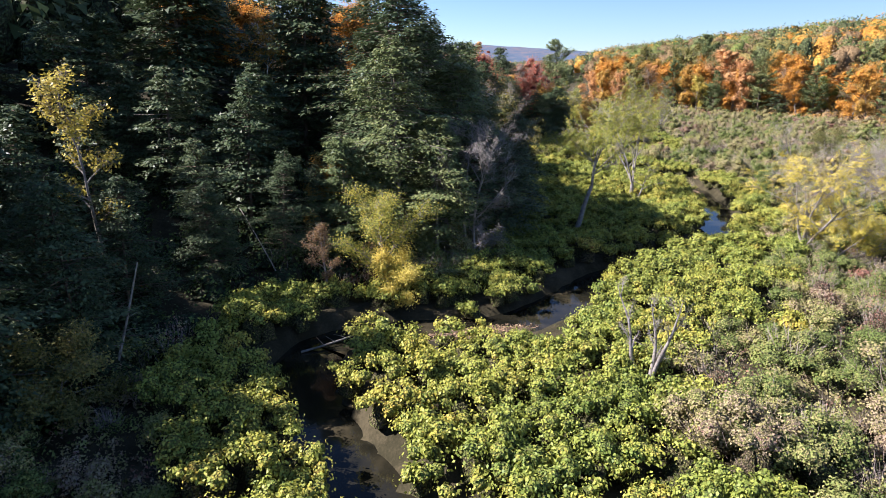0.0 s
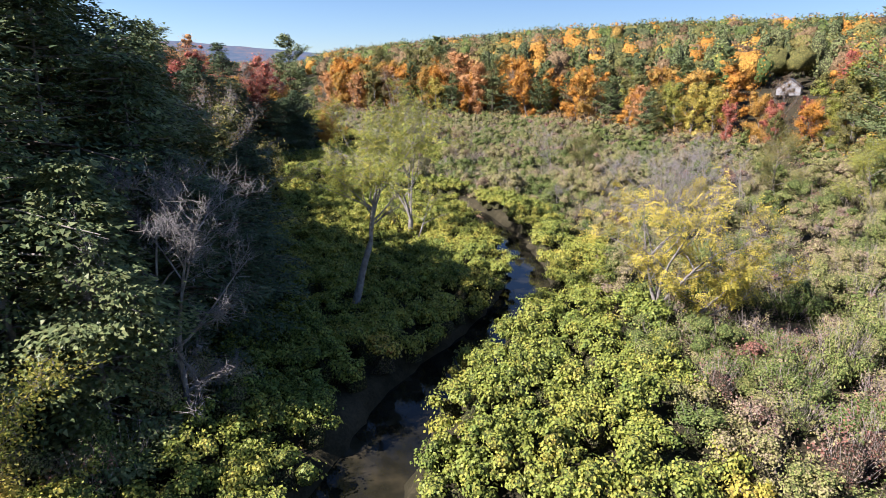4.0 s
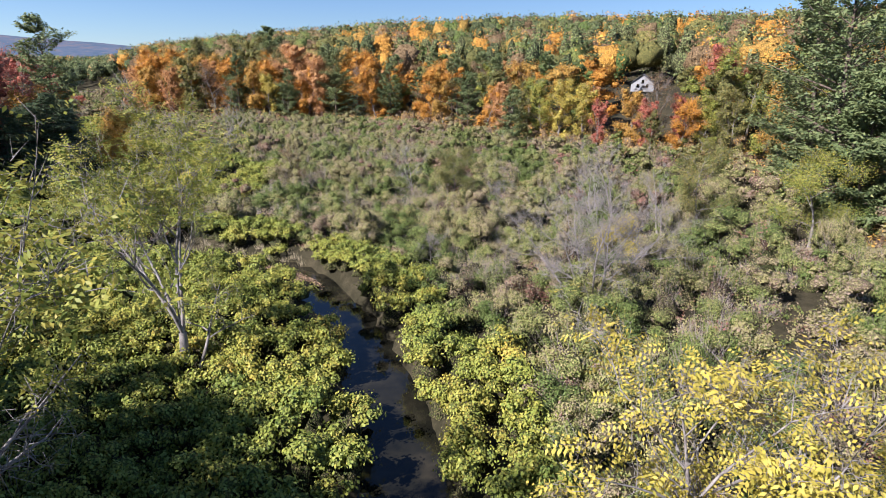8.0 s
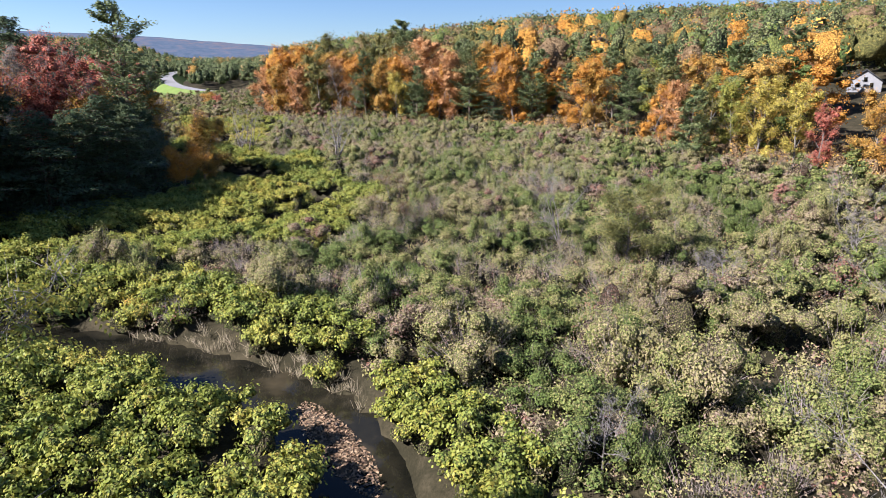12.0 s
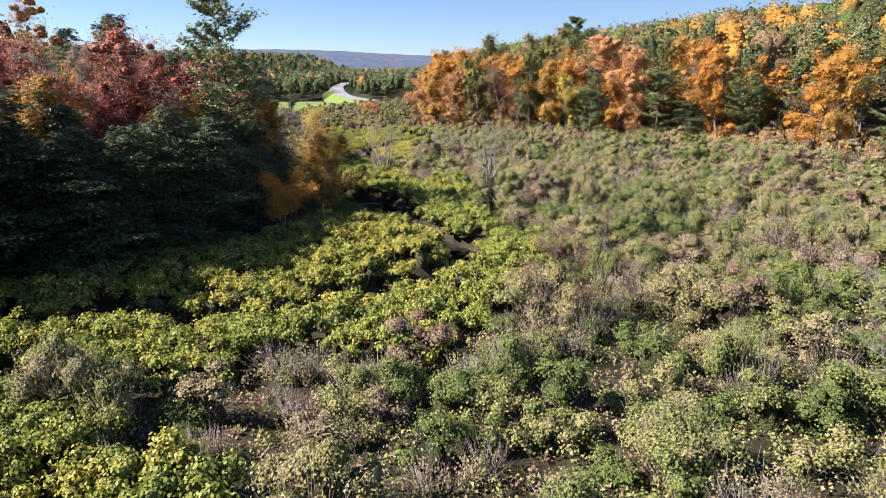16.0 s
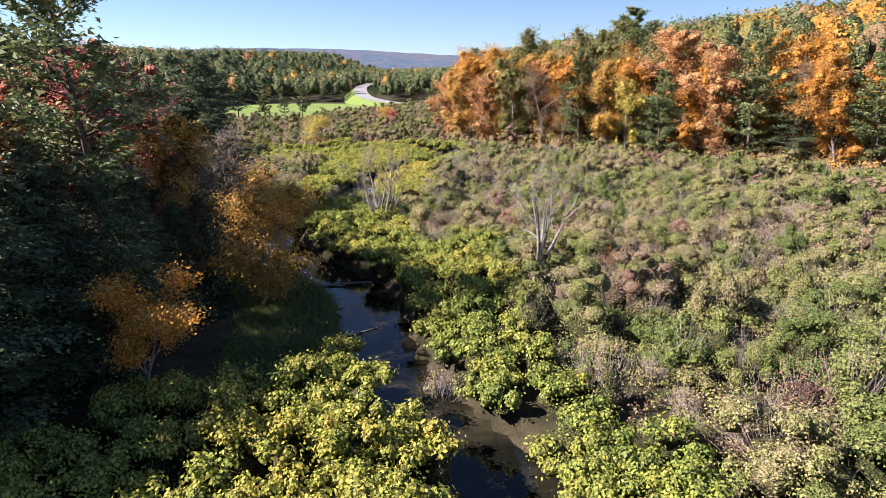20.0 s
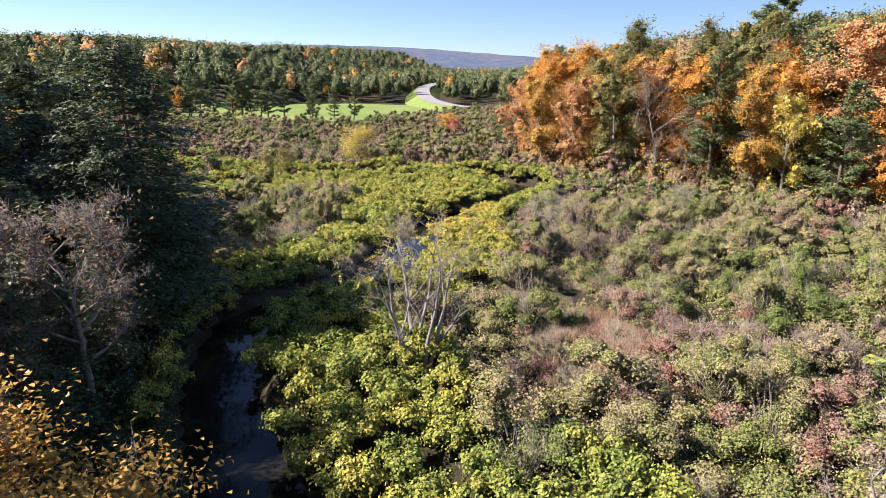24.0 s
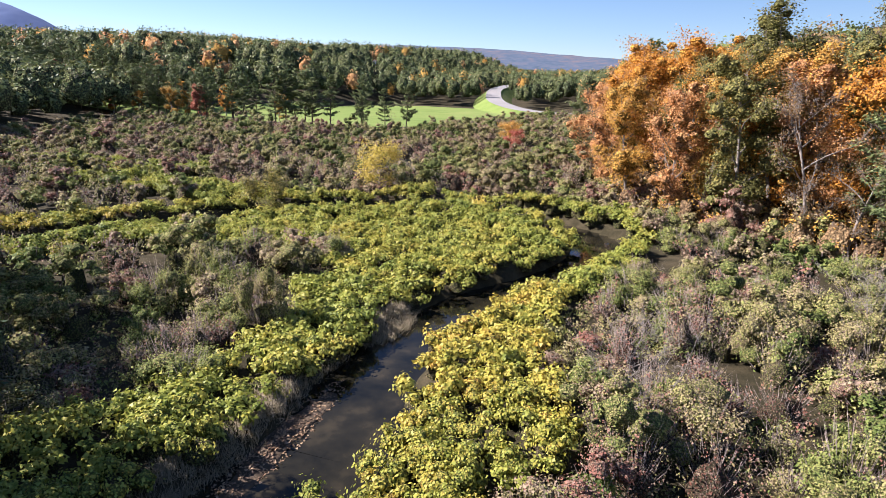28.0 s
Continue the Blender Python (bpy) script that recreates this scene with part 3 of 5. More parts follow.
def scatter(x0, x1, y0, y1, gap, seed):
    """Jittered places over a rectangle."""
    rng = np.random.default_rng(seed)
    x, y = np.meshgrid(np.arange(x0, x1, gap), np.arange(y0, y1, gap))
    p = np.stack([x.ravel(), y.ravel()], 1)
    return p + rng.uniform(-0.5, 0.5, p.shape) * gap


def foliage(centres, base, radius, height, leaves, leaf, tone, rng, clumps=14, droop=0.0, loose=0.2, skirt=0.0, small=False):
    """Leaves gathered in clumps over domes: places, faces and tones for one mesh."""
    n = len(centres)
    who = np.repeat(np.arange(n), np.maximum(1, np.broadcast_to(leaves, n)).astype(int))
    m = len(who)
    cu, ca = rng.uniform(skirt, 1, (n, clumps)), rng.uniform(0, 2 * np.pi, (n, clumps))
    cs, ct = rng.uniform(0.72, 1.08, (n, clumps)), rng.normal(size=(n, clumps)) * 0.08
    k = rng.integers(0, clumps, m)
    up, a, shell = cu[who, k], ca[who, k], cs[who, k]
    even = rng.uniform(size=m) < 0.45
    up, a = np.where(even, rng.uniform(skirt, 1, m), up), np.where(even, rng.uniform(0, 2 * np.pi, m), a)
    flat = np.sqrt(np.maximum(0, 1 - np.maximum(up, 0) ** 2)) ** 0.7
    r, h = np.broadcast_to(radius, n)[who], np.broadcast_to(height, n)[who]
    out = np.stack([np.cos(a) * flat, np.sin(a) * flat, up], 1)
    stray = rng.normal(size=(m, 3))
    at = np.stack([centres[who, 0], centres[who, 1], base[who] + 0.1], 1) + out * shell[:, None] * np.stack([r, r, h], 1) + stray * loose * np.stack([r, r, 0.7 * np.minimum(h, r)], 1)
    at[:, 2] = np.maximum(at[:, 2], base[who] + 0.05)
    size = np.broadcast_to(leaf, n)[who] * rng.uniform(0.65, 1.35, m)
    face = out * 0.7 + (0, 0, 0.45) + stray * 0.4 + rng.normal(size=(m, 3)) * 0.35
    along = out * (1, 1, 0) + (0, 0, -droop) + rng.normal(size=(m, 3)) * 0.6
    v, f = leaf_quads(at, face, size, size * 0.68, rng, 0.15, along) if np.max(leaf) < 0.2 and not small else leaf_tris(at, face, size, size * 0.8, rng, along)
    t = np.broadcast_to(tone, n)[who] + ct[who, k] + 0.05 * stray[:, 2]
    return v, f, np.repeat(np.clip(t, 0, 1), f.shape[1])


def plumes(centres, base, radius, height, leaves, leaf, tone, rng, stems=13):
    """Shrub leaves gathered along upright shoots of uneven height."""
    n = len(centres)
    who = np.repeat(np.arange(n), np.maximum(1, np.broadcast_to(leaves, n)).astype(int))
    m = len(who)
    sr, sa = np.sqrt(rng.uniform(0, 1, (n, stems))) * 0.92, rng.uniform(0, 2 * np.pi, (n, stems))
    st = (1 - 0.55 * sr**2) * rng.uniform(0.72, 1.16, (n, stems))
    sw, tint = rng.uniform(0.1, 0.26, (n, stems)), rng.normal(size=(n, stems)) * 0.19
    k = rng.integers(0, stems, m)
    r, h = np.broadcast_to(radius, n)[who], np.broadcast_to(height, n)[who]
    down = rng.uniform(0, 1, m) ** 1.3
    a = rng.uniform(0, 2 * np.pi, m)
    w = (sw[who, k] * (0.35 + 1.1 * np.sqrt(down)) * rng.uniform(0.5, 1.1, m)) * r
    rim = np.stack([np.cos(sa[who, k]), np.sin(sa[who, k])], 1)
    swell = (sr[who, k] * r * (0.8 + 0.25 * down))[:, None] * rim
    turn = np.stack([np.cos(a), np.sin(a)], 1)
    xy = centres[who] + swell + turn * w[:, None]
    z = base[who] + h * st[who, k] * (1 - 0.72 * down)
    at = np.concatenate([xy, np.maximum(z, base[who] + 0.05)[:, None]], 1) + rng.normal(size=(m, 3)) * 0.07
    size = np.broadcast_to(leaf, n)[who] * rng.uniform(0.6, 1.4, m)
    face = np.concatenate([turn * 0.6 + rim * 0.35, np.full((m, 1), 0.55)], 1) + rng.normal(size=(m, 3)) * 0.5
    v, f = leaf_tris(at, face, size, size * 0.8, rng)
    t = np.broadcast_to(tone, n)[who] + tint[who, k] + rng.normal(size=m) * 0.04
    return v, f, np.repeat(np.clip(t, 0, 1), 3)


def heads(centres, base, radius, height, leaves, leaf, tone, rng, count=7, droop=0.0, kite=False, level=False):
    """Shrub leaves over rounded heads of uneven height, each head lit on one side and dark between."""
    n = len(centres)
    who = np.repeat(np.arange(n), np.maximum(1, np.broadcast_to(leaves, n)).astype(int))
    m = len(who)
    wide, tall = np.broadcast_to(radius, n)[:, None], np.broadcast_to(height, n)[:, None]
    hr, ha = np.sqrt(rng.uniform(0, 1, (n, count))) * 0.8, rng.uniform(0, 2 * np.pi, (n, count))
    top = (1 - (0.25 if level else 0.5) * hr**2) * (rng.uniform(0.78, 1.06, (n, count)) if level else rng.uniform(0.55, 1.12, (n, count)))
    size = rng.uniform(0.26, 0.5, (n, count))
    deep = size * rng.uniform(0.6, 0.95, (n, count)) * wide / tall
    tint = rng.normal(size=(n, count)) * 0.07
    k = rng.integers(0, count, m)
    r, h = np.broadcast_to(radius, n)[who], np.broadcast_to(height, n)[who]
    up, a = rng.uniform(-0.3, 1, m), rng.uniform(0, 2 * np.pi, m)
    flat = np.sqrt(1 - up**2)
    out = np.stack([np.cos(a) * flat, np.sin(a) * flat, up], 1)
    rim = np.stack([np.cos(ha[who, k]), np.sin(ha[who, k])], 1) * (hr[who, k] * r)[:, None]
    shell = rng.uniform(0.6, 1.0, m) + 0.35 * rng.uniform(0, 1, m) ** 3
    xy = centres[who] + rim + out[:, :2] * (size[who, k] * r * shell)[:, None]
    z = base[who] + h * (top[who, k] - deep[who, k] * (1 - up * shell))
    at = np.concatenate([xy, np.maximum(z, base[who] + 0.05)[:, None]], 1) + rng.normal(size=(m, 3)) * 0.09
    big = np.broadcast_to(leaf, n)[who] * rng.uniform(0.65, 1.35, m)
    face = out + (0, 0, 0.3) + rng.normal(size=(m, 3)) * 0.38
    along = out * (1, 1, 0) + (0, 0, -droop) + rng.normal(size=(m, 3)) * 0.6
    v, f = leaf_quads(at, face, big, big * 0.72, rng, 0.12, along) if kite else leaf_tris(at, face, big, big * 0.85, rng, along)
    t = np.broadcast_to(tone, n)[who] + tint[who, k] + rng.normal(size=m) * 0.03
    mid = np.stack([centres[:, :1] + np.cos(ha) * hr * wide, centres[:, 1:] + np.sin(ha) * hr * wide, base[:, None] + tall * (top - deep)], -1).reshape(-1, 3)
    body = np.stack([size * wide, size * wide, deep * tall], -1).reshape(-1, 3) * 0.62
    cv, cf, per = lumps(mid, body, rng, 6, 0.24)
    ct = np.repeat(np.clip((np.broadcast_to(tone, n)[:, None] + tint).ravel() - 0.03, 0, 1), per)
    return (v, f, np.repeat(np.clip(t, 0, 1), f.shape[1])), (cv, cf, ct)


def twigwork(centres, base, radius, height, twigs, length, rng, thick=0.011):
    """Thin stems that rise out of each shrub."""
    n = len(centres)
    who = np.repeat(np.arange(n), twigs)
    m = len(who)
    a, up = rng.uniform(0, 2 * np.pi, m), rng.uniform(0.35, 1, m)
    flat = np.sqrt(1 - up**2)
    r, h = np.broadcast_to(radius, n)[who], np.broadcast_to(height, n)[who]
    out = np.stack([np.cos(a) * flat * r, np.sin(a) * flat * r, up * h], 1)
    c = np.stack([centres[who, 0], centres[who, 1], base[who]], 1)
    root = c + out * rng.uniform(0.15, 0.8, (m, 1))
    tip = root + unit(out + (0, 0, 0.8) + rng.normal(size=(m, 3)) * 0.4) * rng.uniform(0.5, 1.3, (m, 1)) * length
    return stick_tris(root, tip, thick, rng)


def lumps(centres, radii, rng, segs=8, rough=0.22):
    """Knobbly closed clumps of foliage."""
    n = len(centres)
    a = np.linspace(0, 2 * np.pi, segs, endpoint=False)
    ups = np.array([-0.7, -0.15, 0.4, 0.82])
    flat = np.sqrt(1 - ups**2)
    k = rng.uniform(1 - rough, 1 + rough, (n, 4, segs))
    unit_v = np.stack([np.cos(a) * flat[:, None], np.sin(a) * flat[:, None], ups[:, None] + 0 * a], -1)[None] * k[..., None]
    v = (centres[:, None, None] + unit_v * radii[:, None, None]).reshape(n, 4 * segs, 3)
    v = np.concatenate([v, (centres - radii * (0, 0, 0.95))[:, None], (centres + radii * (0, 0, 1))[:, None]], 1)
    i, j = np.arange(segs), (np.arange(segs) + 1) % segs
    one = [np.stack([g * segs + i, g * segs + j, g * segs + segs + j], 1) for g in range(3)] + [np.stack([g * segs + i, g * segs + segs + j, g * segs + segs + i], 1) for g in range(3)]
    one += [np.stack([j, i, np.full(segs, 4 * segs)], 1), np.stack([3 * segs + i, 3 * segs + j, np.full(segs, 4 * segs + 1)], 1)]
    f = (np.arange(n)[:, None, None] * (4 * segs + 2) + np.concatenate(one)[None]).reshape(-1, 3)
    return v.reshape(-1, 3), f, 4 * segs + 2


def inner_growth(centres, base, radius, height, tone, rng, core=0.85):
    """The heart of each shrub, a knobbly dome under its leaves, coloured darker to paint the shade inside."""
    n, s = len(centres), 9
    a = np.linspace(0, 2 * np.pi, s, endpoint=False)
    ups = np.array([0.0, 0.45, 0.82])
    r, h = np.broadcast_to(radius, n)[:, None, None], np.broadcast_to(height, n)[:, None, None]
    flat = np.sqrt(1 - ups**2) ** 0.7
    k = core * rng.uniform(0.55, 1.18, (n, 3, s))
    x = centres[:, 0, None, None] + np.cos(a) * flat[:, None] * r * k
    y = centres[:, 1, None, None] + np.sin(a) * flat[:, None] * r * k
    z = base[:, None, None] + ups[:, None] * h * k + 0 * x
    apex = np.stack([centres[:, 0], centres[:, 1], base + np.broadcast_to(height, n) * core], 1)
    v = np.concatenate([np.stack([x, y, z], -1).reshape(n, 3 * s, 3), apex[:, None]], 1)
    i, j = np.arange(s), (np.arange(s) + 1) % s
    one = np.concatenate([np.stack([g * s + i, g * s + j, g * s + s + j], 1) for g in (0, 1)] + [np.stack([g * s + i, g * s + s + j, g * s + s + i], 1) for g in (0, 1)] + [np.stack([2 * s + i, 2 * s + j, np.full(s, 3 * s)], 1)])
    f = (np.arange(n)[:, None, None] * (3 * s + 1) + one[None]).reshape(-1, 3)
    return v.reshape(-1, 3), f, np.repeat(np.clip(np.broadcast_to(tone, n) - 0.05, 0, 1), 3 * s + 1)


def thicket(name, centres, radius, height, leaves, leaf, material, tone, label, category, seed, twigs=0, twig_len=0.9, clumps=14, droop=0.0, loose=0.2, skirt=0.0, thick=0.011, twig_material=None, core=None, upright=False, heart_size=0.85, headed=0):
    """A stand of shrubs that nobody could count."""
    rng = np.random.default_rng(seed)
    base = land(centres[:, 0], centres[:, 1])
    if headed:
        (v, f, t), mass = heads(centres, base, radius, height, leaves, leaf, tone, rng, headed, droop, np.max(leaf) < 0.2 and material is KNOT, material is KNOT)
    elif upright:
        v, f, t = plumes(centres, base, radius, height, leaves, leaf, tone, rng, clumps)
    else:
        v, f, t = foliage(centres, base, radius, height, leaves, leaf, tone, rng, clumps, droop, loose, skirt, material is OLIVE)
    ob = mesh_object(name, v, f, material, tone=t)
    tagged(ob, label, category, kind="stuff")
    # lumps below the leaves wear the dimmed copy of the leaf colour
    if headed:
        v, f, t = mass
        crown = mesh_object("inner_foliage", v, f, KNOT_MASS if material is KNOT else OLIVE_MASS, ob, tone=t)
        crown.data.shade_smooth()
        tagged(crown, kind="stuff")
    if core:
        v, f, t = inner_growth(centres, base, radius, height, tone, rng, heart_size)
        heart = mesh_object("inner_growth", v, f, core, ob, tone=t)
        heart.data.shade_smooth()
        tagged(heart, kind="stuff")
    if twigs:
        v, f = twigwork(centres, base, radius, height, twigs, twig_len, rng, thick)
        tagged(mesh_object("twig", v, f, twig_material or TWIG, ob), kind="stuff")
    return ob


def shrub(name, place, r, h, material, tone, label, seed, leaves=700, leaf=0.14, twigs=60, group="shrubs of the valley", twig_material=None, category="shrub"):
    """One shrub: stems and foliage."""
    rng = np.random.default_rng(seed)
    top = thing(name, place, label, category, group)
    c, b = np.zeros((1, 2)), np.zeros(1)
    if leaves and material is OLIVE and not twig_material:
        (v, f, t), mass = heads(c, b, r, h, leaves, leaf, tone, rng, 11)
        tagged(mesh_object("foliage", v, f, material, top, tone=t), kind="stuff")
        v, f, t = mass
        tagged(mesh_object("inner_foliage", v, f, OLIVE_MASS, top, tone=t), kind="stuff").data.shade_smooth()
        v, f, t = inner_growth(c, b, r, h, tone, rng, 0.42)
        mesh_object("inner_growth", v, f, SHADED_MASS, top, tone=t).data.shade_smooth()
    elif leaves:
        v, f, t = plumes(c, b, r, h, leaves, leaf, tone, rng, 17)
        tagged(mesh_object("foliage", v, f, material, top, tone=t), kind="stuff")
    paths = []
    for n in range(7):
        a = n * 0.9 + rng.uniform(-0.3, 0.3)
        paths.append((bent((0.15 * math.cos(a), 0.15 * math.sin(a), -0.1), (0.5 * math.cos(a), 0.5 * math.sin(a), 1), h * 0.9, 5, rng, 0.12), np.linspace(0.03, 0.008, 6)))
    v, f = tubes(paths, 4)
    tagged(mesh_object("stem", v, f, twig_material or TWIG, top), kind="stuff")
    v, f = twigwork(c, b, r, h, twigs, 0.45 * h, rng)
    tagged(mesh_object("twig", v, f, twig_material or TWIG, top), kind="stuff")
    return top


# ---- where each kind of thicket grows
def east_of_wood(p):
    return inside(EAST_WOOD, p[:, 0], p[:, 1])


def west_depth(p):
    return np.interp(p[:, 1], WEST_Y, WEST_X) - p[:, 0]


def knotweed_mask(p, d, side):
    """Knotweed lines the creek and fills the meadow to the foot of the west wood."""
    y = p[:, 1]
    east = np.interp(y, [0, 20, 45, 55, 64, 75, 95, 100, 108, 128, 136, 150, 170, 186, 198, 204, 214, 225, 250], [14, 15, 12, 9, 6.5, 6.5, 6, 4, 7, 9, 7, 8, 10, 13, 7, 10, 8.5, 6.5, 5])
    west = np.interp(y, [0, 28, 40, 52, 60, 128, 148, 152, 180, 187, 200, 214, 222, 246, 256], [5, 7, 7, 8, 40, 40, 14, 2.6, 2.6, 8, 10, 9, 12, 16, 6])
    wide = np.where(side > 0, east, west) * (0.72 + 0.56 * waves(p[:, 0], y, 4.0, 11))
    return (d > half_width(y) + np.where((y > 32) & (y < 42) & (side > 0), 2.7, np.where((y > 98) & (y < 115) & (side > 0), 0.3, 0.5))) & (d < wide) & (west_depth(p) < 1.0)


def far_strips(p):
    """Knotweed beds on the far flat north of the creek's last bend."""
    x, y = p[:, 0], p[:, 1]
    wob = 2.0 * (waves(x, y, 6, 51) - 0.5)
    a = (x > -46) & (x < -12) & (np.abs(y - (232 + 0.25 * (x + 30) + wob)) < 5.5)
    b = (x > -78) & (x < -38) & (np.abs(y - (247 - 0.1 * (x + 60) + wob)) < 3.5)
    c = (x > -95) & (x < -62) & (np.abs(y - (258 + wob)) < 3)
    return a | b | c


P = scatter(-100, 60, 6, 264, 1.6, 21)
d, side = creek_distance(P[:, 0], P[:, 1])
knot = knotweed_mask(P, d, side) | (far_strips(P) & (d > 2.5))
K, kd = P[knot], d[knot]
tone = 0.23 + 0.2 * waves(K[:, 0], K[:, 1], 7, 31) + 0.06 * RNG.normal(size=len(K)) + 0.06 * (kd < half_width(K[:, 1]) + 2) + 0.28 * np.maximum(0, waves(K[:, 0], K[:, 1], 4, 37) - 0.76) / 0.28 + 0.2 * ((side[knot] > 0) & (K[:, 1] > 200) & (K[:, 1] < 227))


def off_path(p):
    return np.hypot(p[:, 0] - np.interp(p[:, 1], [0, 40, 80, 130, 185], [0, 2, 13, 12, 4]), np.maximum(0, p[:, 1] - 188))


tall = RNG.uniform(1.5, 2.5, len(K)) * np.interp(kd - half_width(K[:, 1]), [0.5, 2], [0.8, 1]) * (0.8 + 0.4 * waves(K[:, 0], K[:, 1], 5, 38)) * np.interp(K[:, 1], [186, 194, 238, 246], [1, 0.75, 0.75, 1])
wide = RNG.uniform(1.0, 1.6, len(K))
for lo, hi, n, leaf in ((0, 23, 400, 0.155), (23, 400, 320, 0.21)):
    s = (off_path(K) >= lo) & (off_path(K) < hi)
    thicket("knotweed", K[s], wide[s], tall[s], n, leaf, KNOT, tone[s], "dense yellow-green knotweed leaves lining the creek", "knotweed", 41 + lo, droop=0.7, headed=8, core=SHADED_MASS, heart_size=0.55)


def open_ground(p):
    """Bare spots: the mud pool, the trodden patch by the walnut, the russet grass."""
    x, y = p[:, 0], p[:, 1]
    pool = np.hypot((x - 4.5) / 4.2, (y - 198.2) / 1.5) < 1
    bare = np.hypot((x - 25) / 3.0, (y - 54) / 1.8) < 1
    red = np.hypot((x - 7.5) / 3.4, (y - 190) / 5.5) < 1
    return pool | bare | red


def shrub_ground(p):
    d, side = creek_distance(p[:, 0], p[:, 1])
    meadow = (side < 0) & (p[:, 1] < 196) & (p[:, 1] > 54) & (d < 30)
    bar = (p[:, 1] > 30) & (p[:, 1] < 43) & (d < 7)
    return (d > half_width(p[:, 1]) + 1.2) & ~bar & ~knotweed_mask(p, d, side) & ~far_strips(p) & ~open_ground(p) & (east_of_wood(p) < 6) & (west_depth(p) < 0) & ~meadow & ((p[:, 1] < 345 + 0.08 * (p[:, 0] + 100)) | ((p[:, 0] > -66) & (inside(FIELD, p[:, 0], p[:, 1]) < -2) & (p[:, 1] < 452)))


for gap, lo, hi, n, leaf, tw, thick, grow in ((2.6, 0, 24, 1150, 0.1, 46, 0.009, 1.1), (2.8, 24, 48, 560, 0.145, 30, 0.013, 1.15), (3.2, 48, 400, 230, 0.25, 14, 0.02, 1.4)):
    O = scatter(-230, 100, 4, 455, gap, 22)
    O = O[shrub_ground(O)]
    O = O[(off_path(O) >= lo) & (off_path(O) < hi)]
    tone = np.interp(O[:, 1], [40, 70, 130, 180], [0.08, 0.0, 0.02, 0.12]) + 0.42 * waves(O[:, 0], O[:, 1], 11, 33) + 0.3 * waves(O[:, 0], O[:, 1], 4, 34) + 0.27 * RNG.normal(size=len(O)) + 0.02
    size = (0.5 + 1.05 * waves(O[:, 0], O[:, 1], 5, 35)) * RNG.uniform(0.7, 1.35, len(O)) * grow
    size = size * np.where((creek_distance(O[:, 0], O[:, 1])[0] < 11) & (O[:, 1] > 188) & (O[:, 1] < 240), 0.6, 1)
    flat_patch = np.hypot((O[:, 0] - 13) / 13, (O[:, 1] - 190) / 10) < 1
    size, tone = size * np.where(flat_patch, 0.62, 1), tone + 0.16 * flat_patch
    wide, tall = RNG.uniform(1.1, 1.6, len(O)) * size ** 0.7, RNG.uniform(1.4, 2.6, len(O)) * size
    bushy = waves(O[:, 0], O[:, 1], 4.5, 36) + 0.35 * RNG.uniform(size=len(O))
    lots = RNG.uniform(size=len(O))
    full, dome, thin = (bushy > 0.5) & (lots < 0.5), (bushy > 0.5) & (lots >= 0.5), bushy <= 0.5
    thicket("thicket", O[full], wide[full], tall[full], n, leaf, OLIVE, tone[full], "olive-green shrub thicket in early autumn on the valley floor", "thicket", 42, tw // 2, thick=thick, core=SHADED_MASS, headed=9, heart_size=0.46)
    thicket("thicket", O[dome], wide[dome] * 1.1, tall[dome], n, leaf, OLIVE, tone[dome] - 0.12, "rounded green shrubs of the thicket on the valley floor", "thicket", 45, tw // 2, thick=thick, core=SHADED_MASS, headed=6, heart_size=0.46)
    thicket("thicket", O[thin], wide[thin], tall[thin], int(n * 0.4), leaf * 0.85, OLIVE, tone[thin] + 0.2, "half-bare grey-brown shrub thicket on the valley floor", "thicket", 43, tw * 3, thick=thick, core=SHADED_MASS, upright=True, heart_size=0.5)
# low weeds and seedlings that cover the soil between the shrubs
W = scatter(-60, 75, 6, 262, 1.0, 24)
W = W[shrub_ground(W) & ((off_path(W) < 26) | ((off_path(W) < 46) & (waves(W[:, 0], W[:, 1], 3.5, 47) > 0.35)))]
thicket("weeds", W, RNG.uniform(0.6, 0.95, len(W)), RNG.uniform(0.3, 0.9, len(W)), 46, 0.14, OLIVE, 0.1 + 0.7 * waves(W[:, 0], W[:, 1], 3, 39) + 0.1 * RNG.normal(size=len(W)), "low green and straw-coloured weeds between the shrubs", "weeds", 44, clumps=7, upright=True)

# ---------------------------------------------------------------- creek bars, mud, grass


def mound(name, cx, cy, lx, ly, turn, top, material, label, category, seed, level=-0.85):
    """A low uneven bar of gravel or mud."""
    rng = np.random.default_rng(seed)
    n, m = 28, 9
    a, r = np.linspace(0, 2 * np.pi, n, endpoint=False), np.linspace(0, 1, m)
    wob = 1 + 0.16 * np.sin(a * 3 + seed) + 0.1 * np.sin(a * 5 + 2 * seed)
    x, y = np.outer(r, np.cos(a) * wob) * lx, np.outer(r, np.sin(a) * wob) * ly
    c, s = math.cos(radians(turn)), math.sin(radians(turn))
    X, Y = cx + c * x - s * y, cy + s * x + c * y
    Z = level + top * (1 - r[:, None] ** 2) - 0.12 * (r[:, None] == 1) + 0.05 * (waves(X, Y, 0.5, seed) - 0.5)
    k = np.arange(m - 1)[:, None] * n
    i, j = np.arange(n), (np.arange(n) + 1) % n
    f = np.stack([k + i, k + j, k + n + j, k + n + i], -1).reshape(-1, 4)
    ob = mesh_object(name, np.stack([X, Y, Z], -1), f, material)
    ob.data.shade_smooth()
    return tagged(ob, label, category, kind="structure")


